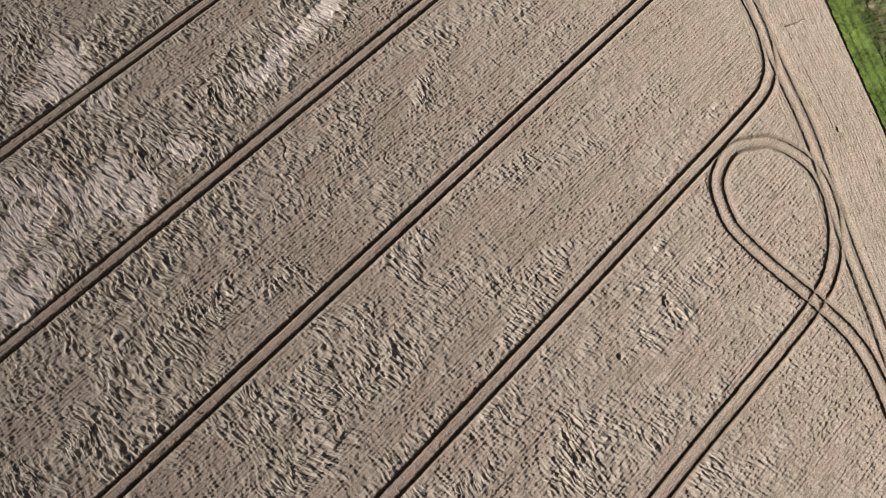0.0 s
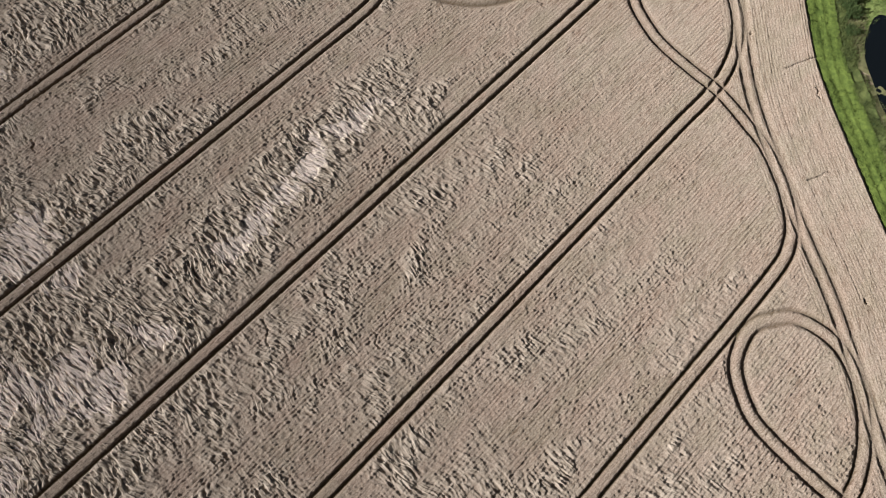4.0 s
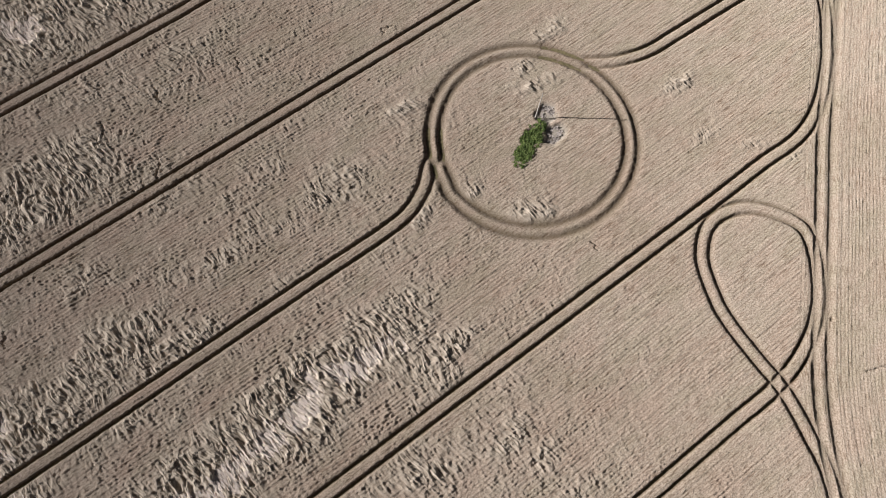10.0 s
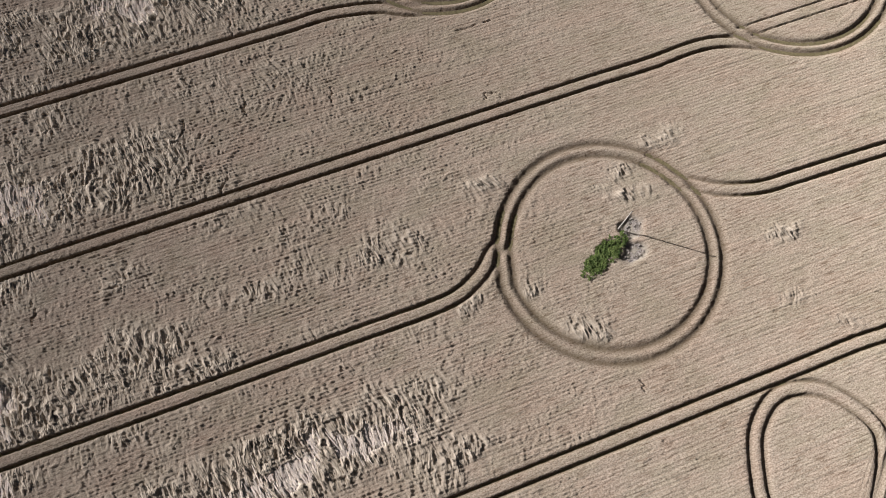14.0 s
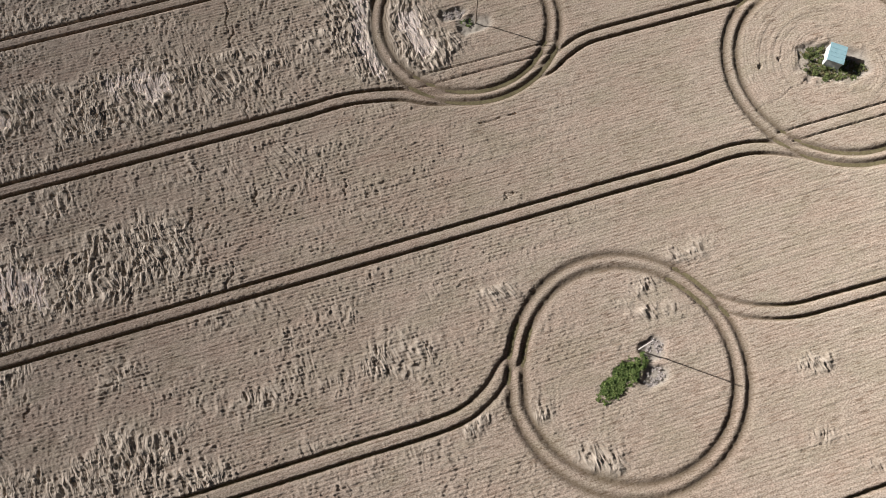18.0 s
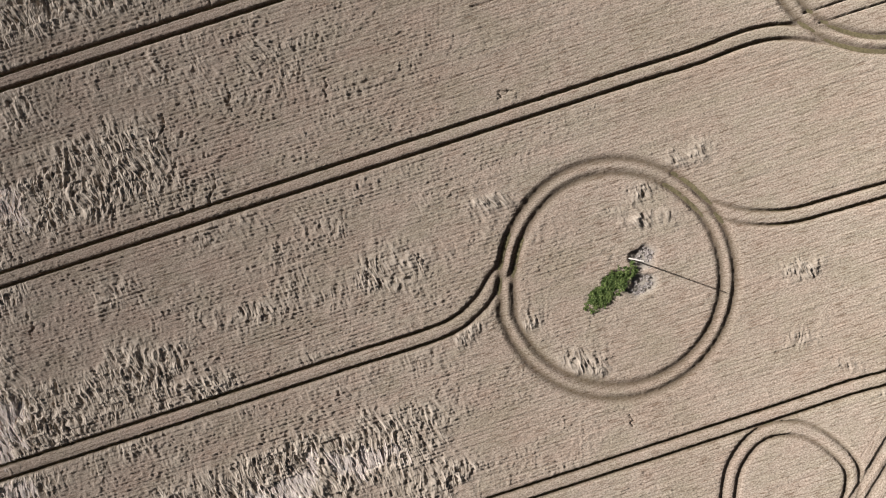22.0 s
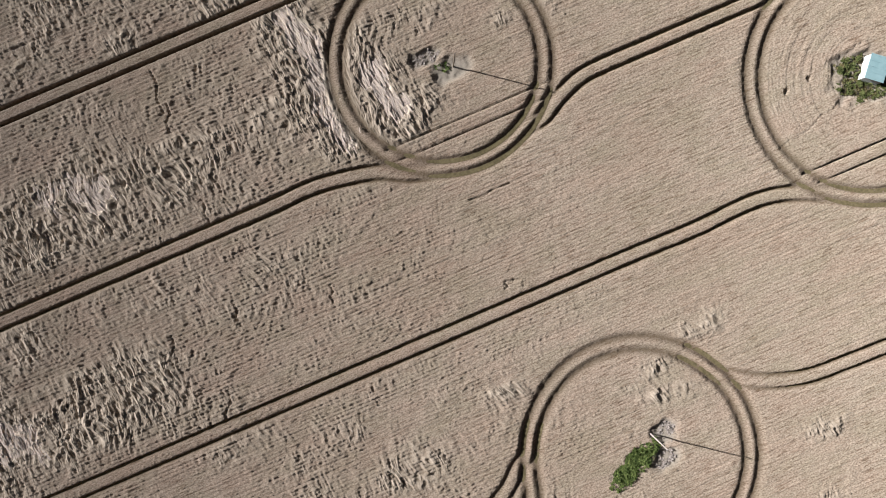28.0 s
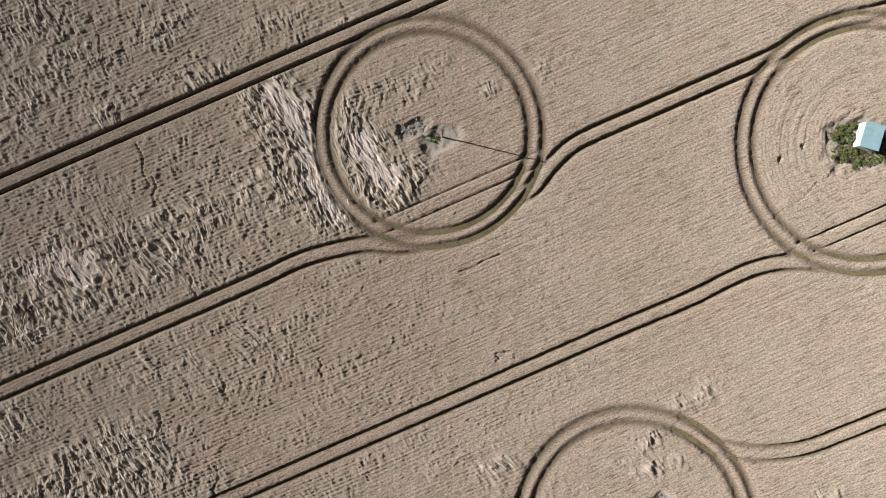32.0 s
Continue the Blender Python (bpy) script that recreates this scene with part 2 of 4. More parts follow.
    grain = mixed(nt, split.outputs["Red"], mixed(nt, 0.6, mixed(nt, 0.35, ears, lines), curls.outputs["Fac"]), fibre)
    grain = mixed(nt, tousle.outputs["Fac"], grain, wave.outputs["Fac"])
    relief = nt.nodes.new("ShaderNodeMapRange")
    relief.inputs["To Min"].default_value, relief.inputs["To Max"].default_value = 0.5, 2.6
    nt.links.new(tousle.outputs["Fac"], relief.inputs["Value"])
    raised = nt.nodes.new("ShaderNodeMath")
    raised.operation = "MULTIPLY"
    nt.links.new(grain, raised.inputs[0])
    nt.links.new(relief.outputs["Result"], raised.inputs[1])
    bump(nt, bsdf, raised.outputs[0], 1.0, 0.21)
    return m


def leaf_material(name, dark, light):
    m, nt, bsdf = material(name, 0.6)
    geo = nt.nodes.new("ShaderNodeNewGeometry")
    col = ramp(nt, geo.outputs["Random Per Island"], [(0.0, dark), (0.6, tuple((a + b) / 2 for a, b in zip(dark, light))), (1.0, light)])
    nt.links.new(mixed(nt, 0.4, col, ramp(nt, noise_node(nt, field_coords(nt), 1.3), [(0.35, dark), (0.65, light)])), bsdf.inputs["Base Color"])
    return m


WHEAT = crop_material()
SOIL = plain_material("dry_soil", (0.20, 0.155, 0.11), (0.34, 0.28, 0.21), 2.5, 0.95, 0.05)
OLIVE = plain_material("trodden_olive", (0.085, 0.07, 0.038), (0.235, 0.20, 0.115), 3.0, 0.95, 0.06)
# soil of the straight ruts, darkened to hold the shade between crop walls
RUT = plain_material("trodden_shaded_rut", (0.042, 0.024, 0.011), (0.105, 0.064, 0.032), 3.0, 0.95, 0.06)
GRASS = plain_material("verge_grass", (0.045, 0.075, 0.016), (0.165, 0.225, 0.052), 1.8, 0.9, 0.15)
WEEDY = plain_material("dark_weeds", (0.025, 0.045, 0.014), (0.16, 0.19, 0.065), 1.4, 0.9, 0.2)
PALE_GRASS = plain_material("uncut_grass", (0.075, 0.12, 0.03), (0.235, 0.285, 0.10), 1.6, 0.9, 0.15)
SCRUB = plain_material("rough_scrub", (0.06, 0.07, 0.025), (0.24, 0.23, 0.12), 1.2, 0.95, 0.2)
LEAF = leaf_material("weed_leaf", (0.022, 0.055, 0.012), (0.25, 0.32, 0.10))
WOOD = plain_material("weathered_wood", (0.16, 0.13, 0.10), (0.28, 0.24, 0.19), 6.0, 0.9)
TAN_STALK = plain_material("tousled_stalks", (0.32, 0.262, 0.205), (0.56, 0.475, 0.395), 5.0, 0.85)
DRY_LEAF = plain_material("dry_weed", (0.13, 0.115, 0.05), (0.26, 0.23, 0.12), 4.0, 0.85)
BUSH = leaf_material("bush_leaf", (0.02, 0.04, 0.012), (0.09, 0.13, 0.045))
STRAW = plain_material("flattened_straw", (0.58, 0.505, 0.46), (0.84, 0.755, 0.70), 6.0, 0.8)
CONCRETE = plain_material("pale_concrete", (0.33, 0.305, 0.28), (0.46, 0.43, 0.40), 6.0, 0.85)
TEAL = plain_material("teal_roof_paint", (0.22, 0.36, 0.40), (0.30, 0.45, 0.49), 1.5, 0.6)
WHITE = plain_material("white_wall_paint", (0.56, 0.59, 0.58), (0.70, 0.73, 0.72), 1.5, 0.7)
DARK_METAL = plain_material("dark_steel", (0.10, 0.10, 0.10), (0.18, 0.18, 0.18), 8.0, 0.6, 0, (1, 1, 1), 0.6)
WATER, _nt, _b = material("pond_water", 0.08)
_b.inputs["Base Color"].default_value = (0.005, 0.007, 0.009, 1)


# ---- the plan, in metres along (u) and across (v) the drill rows ----
LINES = [145.97, 122.15, 98.23, 74.26, 50.30, 26.27, 2.34, -21.60]
GAUGE = 0.92
CIRCLES = {"upper_pole": (85.72, 130.56, 13.46), "lower_pole": (89.50, 73.70, 14.82), "hut": (136.17, 107.20, 15.60)}


def ring(key, a0, a1, step=2.0):
    cu, cv, r = CIRCLES[key]
    n = max(2, int(abs(radians(a1 - a0)) * r / step))
    out = []
    for i in range(n + 1):
        a = a0 + (a1 - a0) * i / n
        off = ((a + 180) % 360) - 180
        dent = 0.036 * math.exp(-((off - 150) / 40) ** 2) if key == "lower_pole" else 0.0
        out.append((cu + r * (1 - dent) * math.cos(radians(a)), cv + r * (1 - dent) * math.sin(radians(a))))
    return out


HEADLAND = [(190, 104), (171, 87), (152.75, 71.3), (138, 58.7), (123.7, 46.6), (117, 40.5), (107, 31.6), (98.2, 23.4), (92.1, 16.2), (85.2, 6.5),
            (82.0, 1.6), (77.0, -6.1), (69.8, -15.0), (64.4, -21.9), (59.7, -28.4), (50, -40.5), (32, -62)]
EDGE = [(199, 96), (169, 70), (145, 49), (123.2, 30.5), (116.5, 24.8), (108.8, 17.8), (103.5, 11.2), (99.5, 5.7), (94.6, -1.0), (88.5, -9.7), (85.1, -14.4), (74.3, -29), (58.3, -48), (38, -70)]

# each tramline: its centre line, and the half width of its ruts
RUNS = [
    ("straight", [(-120, LINES[0]), (200, LINES[0])], 0.165),
    ("circling", [(-120, LINES[1]), (40, LINES[1]), (58, LINES[1]), (65, 122.3), (72.2, 121.0), (77.0, 118.8)] + ring("upper_pole", -105, -45), 0.175),
    ("circling", ring("upper_pole", -100, -62) + [(95.0, 119.0), (98.0, 120.6), (101.6, 121.9), (105, 122.15), (110, LINES[1]), (124, LINES[1]), (130.5, 122.2)] + ring("hut", 98, 82) + [(143.5, 122.0), (148.6, 121.5), (154, 121.8), (165, LINES[1]), (200, LINES[1])], 0.175),
    ("ring", ring("upper_pole", 0, 360), 0.40),
    ("faint", [(75, LINES[1]), (97, LINES[1])], 0.03),
]
RUNS += [
    ("circling", [(-120, LINES[2]), (98, LINES[2]), (107.4, 98.1), (113.5, 98.4), (117.0, 98.3), (120.2, 97.6), (124.2, 95.9)] + ring("hut", -122, -60), 0.17),
    ("ring", ring("hut", 0, 360), 0.40),
    ("faint", [(123, LINES[2]), (150, LINES[2])], 0.03),
    ("straight", [(148, LINES[2]), (200, LINES[2])], 0.165),
    ("circling", [(-120, LINES[3]), (40, LINES[3]), (55, LINES[3]), (62.5, 74.2), (67.8, 74.6), (71.8, 76.3), (74.5, 78.6)] + ring("lower_pole", 155, 140), 0.175),
    ("circling", ring("lower_pole", 44, 25) + [(105.6, 77.8), (108.8, 76.0), (113.7, 74.6), (119.1, 74.3), (129.7, 73.9), (141.3, 73.3), (152, 72.6)], 0.175),
    ("ring", ring("lower_pole", 0, 360), 0.40),
]
RUNS += [
    ("turning", [(-120, LINES[4]), (60, LINES[4]), (105, LINES[4]), (114.2, 50.4), (122.2, 50.3), (129.1, 52.5), (136.2, 57.4), (142.0, 62.7), (148.5, 68.2)], 0.17),
    ("turning", [(-120, LINES[5]), (60, LINES[5]), (84.8, LINES[5]), (93.2, 26.2), (99.4, 27.5), (103.8, 29.4), (107.5, 32.4), (111.0, 37.0), (111.8, 41.0), (107.9, 46.5), (102.2, 48.2),
                 (97.3, 45.3), (94.6, 40.0), (93.7, 36.3), (93.3, 31.0), (93.2, 26.2), (92.6, 22.8), (91.7, 19.6), (90.0, 14.2), (85.9, 7.7)], 0.17),
]
RUNS += [
    ("turning", [(-120, LINES[6]), (40, LINES[6]), (66, LINES[6]), (76.2, 2.6), (79.6, 3.3), (82.3, 4.6), (85.3, 7.4), (89.5, 12.4), (92.0, 16.0)], 0.17),
    ("turning", [(-120, LINES[7]), (30, LINES[7]), (48, -21.8), (55.6, -21.6), (61.7, -20.2), (67.0, -17.1), (70.8, -13.2), (72.5, -8.8), (72.0, -4.2), (70.2, -1.9), (66.0, 0.3), (60.6, -1.1), (57.3, -5.0),
                 (56.1, -8.2), (55.6, -13.7), (55.5, -18.0), (55.5, -21.6), (54.9, -27.4), (52.7, -32.8), (47, -41)], 0.17),
    ("headland", HEADLAND, 0.175),
    ("turning", [(150.6, 82), (150.2, 78.4), (149.3, 75.4), (147.8, 72.4), (142.8, 64.2), (137, 58.2)], 0.17),
]
CENTRES = [(kind, smooth_line(pts, 0.6), half) for kind, pts, half in RUNS]
RUTS = []
for kind, line, half in CENTRES:
    side = sideways(line)
    RUTS.append([line + side * GAUGE, line - side * GAUGE])

# flattened patches (u, v) and tousled ones
FLAT = [(-6, 64), (-9, 68), (-11, 62), (-8, 58), (-15, 56), (-19, 54), (0, 62), (0, 55), (6, 79), (1, 78), (8, 81), (4, 77), (8, 57), (-4, 58), (7, 70), (17, 107), (-14, 66), (-18, 60), (-4, 61), (-22, 58)]
RING_FLAT = [(69.5, 143.0), (70.2, 141.0), (70.8, 139.0), (70.9, 136.5), (70.4, 134.0), (70.2, 131.5), (70.3, 129.0), (71.0, 126.8), (77.0, 132.5), (77.5, 130.0), (78.2, 127.5)]
FLAT_BANDS = [(27, 58), (23, 59), (33, 60), (39, 60), (49, 61), (44, 62), (37, 61), (28, 60), (46, 61), (15, 133), (34, 131.5), (30, 131), (36, 133.5), (31, 134)]
TOUSLED = [(6, 89), (12, 78), (15, 60), (8, 62), (11, 55), (-6, 47), (-13, 47), (-23, 35), (-14, 35), (-31, 34), (-25, 34), (-3, 35), (-13, 26), (12, 15), (10, 21), (-8, 12), (20, -10), (12, 82), (58, 60), (9, 65), (0, 70),
           (37, 108), (34, 87), (41, 84), (30, 81), (24, 82), (60, 84), (25, 108), (50, 130), (56, 130), (41, 132), (46, 132), (22, 56), (29, 56), (36, 57.5), (43, 58.5), (28, 62.5), (35, 63.5), (44, 65), (51, 64)]
MORE_TOUSLED = [(31, 106), (55, 65), (60, 56), (23, 132), (48, 131), (11, 107), (17, 77), (31, 77), (51, 134), (76, 126), (26, 81), (66, 139), (64, 133), (60, 131), (36, 128), (54, 134),
                (78, 138), (86, 137.5), (81, 148), (74, 150), (49, 156), (60, 156), (61, 149), (44, 162), (20, 60), (0, 66), (52, 63)]
SMALL_TOUSLED = [(63, 38), (40, -11), (39, 38), (33, 49), (28, 47), (61, 56), (68, 73), (71, 6), (111, 59), (116, 54), (113, 68), (119, 48), (105, 87), (97, 84), (92, 82), (94.5, 80.5), (81, 65), (83.5, 64), (76, 72), (76, 88), (103, 132),
                 (100.5, 131), (95, 132), (51, 149), (60.5, 42.5), (29, 43), (49, 44.5), (21, 21.5), (35, 2), (46, -2), (101, 86.5), (99, 80)]
HULL = [(-35.5, 35.7), (40.4, -43), (107, -2), (134, 21), (161.5, 69.2), (156.5, 131.5), (42.9, 168.5), (23.2, 172.5), (-5.3, 134)]


def inside_hull(u, v, grow):
    keep = np.ones(u.shape, bool)
    for (a, b), (c, d) in zip(HULL, HULL[1:] + HULL[:1]):
        n = math.hypot(c - a, d - b)
        keep &= ((c - a) * (v - b) - (d - b) * (u - a)) / n > -grow
    return keep


def line_distance(u, v, line, reach=None):
    """Signed distance (plus: to the left of the line) from every point to a line of the plan."""
    best = np.full(u.shape, 1e6, np.float32)
    sign = np.ones(u.shape, np.float32)
    for (a, b), (c, d) in zip(line[:-1], line[1:]):
        ex, ey = c - a, d - b
        l2 = ex * ex + ey * ey
        if l2 < 1e-9:
            continue
        t = np.clip(((u - a) * ex + (v - b) * ey) / l2, 0, 1)
        dist = np.hypot(u - a - t * ex, v - b - t * ey).astype(np.float32)
        near = dist < best
        best = np.where(near, dist, best)
        sign = np.where(near, np.sign(ex * (v - b) - ey * (u - a)), sign)
    return best * sign


class Field:
    """An even grid over the plan with the distance to the nearest rut."""

    def __init__(self, u0, u1, v0, v1, du, dv):
        self.u = np.arange(u0, u1, du, dtype=np.float32)
        self.v = np.arange(v0, v1, dv, dtype=np.float32)
        self.du, self.dv = du, dv
        self.U, self.V = np.meshgrid(self.u, self.v, indexing="ij")

    def stamp(self, lines, halves, reach):
        """Distance to the lines less their half width, within reach."""
        out = np.full(self.U.shape, 9.0, np.float32)
        for line, half in zip(lines, halves):
            for (a, b), (c, d) in zip(line[:-1], line[1:]):
                i0 = max(0, int((min(a, c) - reach - self.u[0]) / self.du))
                i1 = min(len(self.u), int((max(a, c) + reach - self.u[0]) / self.du) + 2)
                j0 = max(0, int((min(b, d) - reach - self.v[0]) / self.dv))
                j1 = min(len(self.v), int((max(b, d) + reach - self.v[0]) / self.dv) + 2)
                if i0 >= i1 or j0 >= j1:
                    continue
                u, v = self.U[i0:i1, j0:j1], self.V[i0:i1, j0:j1]
                ex, ey = c - a, d - b
                t = np.clip(((u - a) * ex + (v - b) * ey) / (ex * ex + ey * ey + 1e-9), 0, 1)
                dist = np.hypot(u - a - t * ex, v - b - t * ey) - half
                np.minimum(out[i0:i1, j0:j1], dist, out=out[i0:i1, j0:j1])
        return out


def spots(U, V, places, ru, rv):
    out = np.zeros(U.shape, np.float32)
    for k, (a, b) in enumerate(places):
        s = 0.75 + 0.5 * ((k * 37) % 11) / 10
        out = np.maximum(out, np.exp(-(((U - a) / (ru * s)) ** 2 + ((V - b) / rv) ** 2)))
    return out


def crop_masks(U, V):
    wu, wv = U + 1.5 * vnoise(U / 4, V / 4, 1) + 0.5 * vnoise(U / 1.2, V / 1.6, 60), V + 1.2 * vnoise(U / 4, V / 4, 2) + 0.4 * vnoise(U / 1.3, V / 1.3, 61)
    patch = 0.6 * vnoise(U / 7, V / 4, 3) + 0.4 * vnoise(U / 2.2, V / 1.6, 4)
    west = sstep(108, 22, U)
    lodged = np.maximum(spots(wu, wv, FLAT, 4.1, 3.3), spots(wu - 2.5, wv, FLAT_BANDS, 4.2, 2.0) * (0.78 + 0.4 * vnoise(wu / 1.8, wv / 1.0, 65)))
    flat = sstep(0.42, 0.80, lodged + sstep(0.05, 0.35, lodged) * (0.45 * patch + 0.35 * vnoise(wu / 0.9, V / 2.2, 40)))
    swathe = spots(U + 0.5 * vnoise(U / 1.2, V / 2.0, 62), V, RING_FLAT, 1.9, 2.2)
    flat = np.maximum(flat, sstep(0.40, 0.62, swathe + 0.12 * vnoise(U / 0.7, V / 1.8, 63)))
    lodging = 0.50 * spots(wu, wv, TOUSLED + MORE_TOUSLED, 5.8, 2.7) + 0.74 * spots(wu, wv, SMALL_TOUSLED, 2.3, 1.4) + 0.5 * spots(wu, wv, FLAT + FLAT_BANDS, 6, 4)
    lodging = lodging * (0.8 + 0.5 * vnoise(U / 2.6, V / 1.1, 64)) + 0.5 * sstep(0.05, 0.5, spots(wu, wv, RING_FLAT, 4.0, 3.0))
    rough = np.clip(0.02 + 0.26 * sstep(30, -20, U) + 0.30 * west + 0.50 * patch * (0.12 + west) + lodging, 0, 1)
    return flat, rough


def lay(U, V):
    """Coordinates across (q) and along (p) the way in which the stalks have fallen."""
    q = 0.99 * U + 0.06 * V + 1.1 * vnoise(U / 6, V / 7, 51) + 0.32 * vnoise(U / 1.9, V / 2.3, 52)
    return q, V + 0.35 * vnoise(U / 1.4, V / 1.4, 53)


def crop_height(U, V, flat, rough, rowline):
    """Rounded tufts with creases between them, over shallow drill-row furrows."""
    q, p = lay(U, V)
    clump = vnoise(q / 0.9, p / 1.3, 25)
    in_rows = np.where(rowline == V, 1.0, np.where(np.hypot(U - CIRCLES["hut"][0], V - CIRCLES["hut"][1]) < 15.3, 0.3, 0.65))
    drawn = sstep(112, 40, U) * np.where(rowline == V, 1.0, 0.2)
    k = np.floor((rowline + 0.0876) / 0.495)
    groove = sstep(0.42, 0.06, np.abs((rowline + 0.0876) / 0.495 - k - 0.5))
    thin = sstep(-0.15 - 0.15 * drawn, 0.45, vnoise(U / 20, k * 7.31, 31)) * sstep(-0.7, 0.2, vnoise(U / 9, V / 5, 32))
    h = 0.74 + 0.03 * vnoise(U / 1.0, V / 0.7, 39) + 0.03 * vnoise(U / 8, k * 3.7, 19)
    h -= in_rows * groove * (0.04 + 0.05 * drawn + thin * (0.09 + 0.05 * drawn)) * (1 - 0.4 * rough)
    sway = vnoise(U / 1.3, V / 0.8, 66)
    curl = 0.34 - np.minimum(np.abs(vnoise(0.87 * U / 0.6 + 0.5 * V / 0.6 + 0.6 * clump, 0.87 * V / 0.36 - 0.5 * U / 0.6 + 0.7 * sway, 36)), 0.38) + 0.10 * vnoise(0.8 * U / 0.3 - 0.6 * V / 0.3, 0.8 * V / 0.27 + 0.6 * U / 0.3 + 0.4 * clump, 42)
    h += (0.06 + 0.29 * drawn * (0.65 + 0.6 * vnoise(U / 6, V / 3.5, 43))) * curl * (1 - 0.6 * rough)
    rise = h - 0.72
    h = 0.72 + np.where(rise > 0, 1.45, 0.35 + 0.3 * rough) * rise
    tuft = 0.4 - np.abs(vnoise(q / 0.40 + 0.3 * clump, p / 1.0, 28)) + 0.4 * vnoise(q / 0.29 + 0.4 * clump, p / 0.65, 29)
    h += rough * (1 - 0.35 * flat) * (0.45 * tuft + 0.14 * clump)
    h += flat * (-0.16 + 0.10 * vnoise(q / 0.36, p / 2.2, 7) - 0.16 * sstep(0.15, 0.6, vnoise(q / 0.55, p / 1.5, 41)))
    return h


# narrow trodden trails (u, v to u, v) and small trodden spots
TRAILS = [(22.0, 48.1, 20.1, 44.5), (30.3, 45.2, 29.2, 43.0), (31.2, 36.9, 30.2, 34.4), (104.6, 20.6, 107.1, 19.6), (107.1, 19.6, 109.6, 18.4), (105.0, 15.4, 104.0, 13.7), (90.8, 7.4, 92.3, 6.6),
          (92.3, 6.6, 94.3, 5.9), (52.4, 144.2, 51.8, 138.5), (51.6, 127.0, 51.6, 123.6), (54.0, 128.9, 55.0, 124.2), (82.9, 100.9, 83.6, 101.7), (83.6, 101.7, 85.2, 101.2), (132.7, 106.0, 129.1, 104.8), (129.1, 104.8, 123.6, 103.4), (133.6, 109.4, 132.4, 109.8),
          (133.1, 105.2, 134.4, 104.1), (134.6, 111.0, 136.1, 111.5), (136.1, 111.5, 138.7, 111.9)]
MORE_TRAILS = [(52.6, 139.5, 51.5, 136.0), (41.2, 112.2, 39.9, 108.3), (45.0, 102.6, 43.2, 98.9), (86.8, 56.2, 86.9, 54.5), (123.2, 55.8, 128.2, 53.1), (31.5, 83.3, 31.4, 78.7), (16.6, 92.0, 15.9, 89.9),
               (62.4, 110.1, 62.0, 107.9), (83.2, 113.1, 88.7, 113.1), (50.1, 113.1, 49.9, 109.8), (49.5, 162.1, 49.4, 159.1), (53.7, 161.1, 52.5, 152.5)]
SPOTS = [(41.9, -7.4), (42.3, -6.5), (41.5, -6.8), (31.6, -7.1), (129.1, 109.9), (125.8, 109.7), (106.2, 28.0), (81.0, -9.1)]


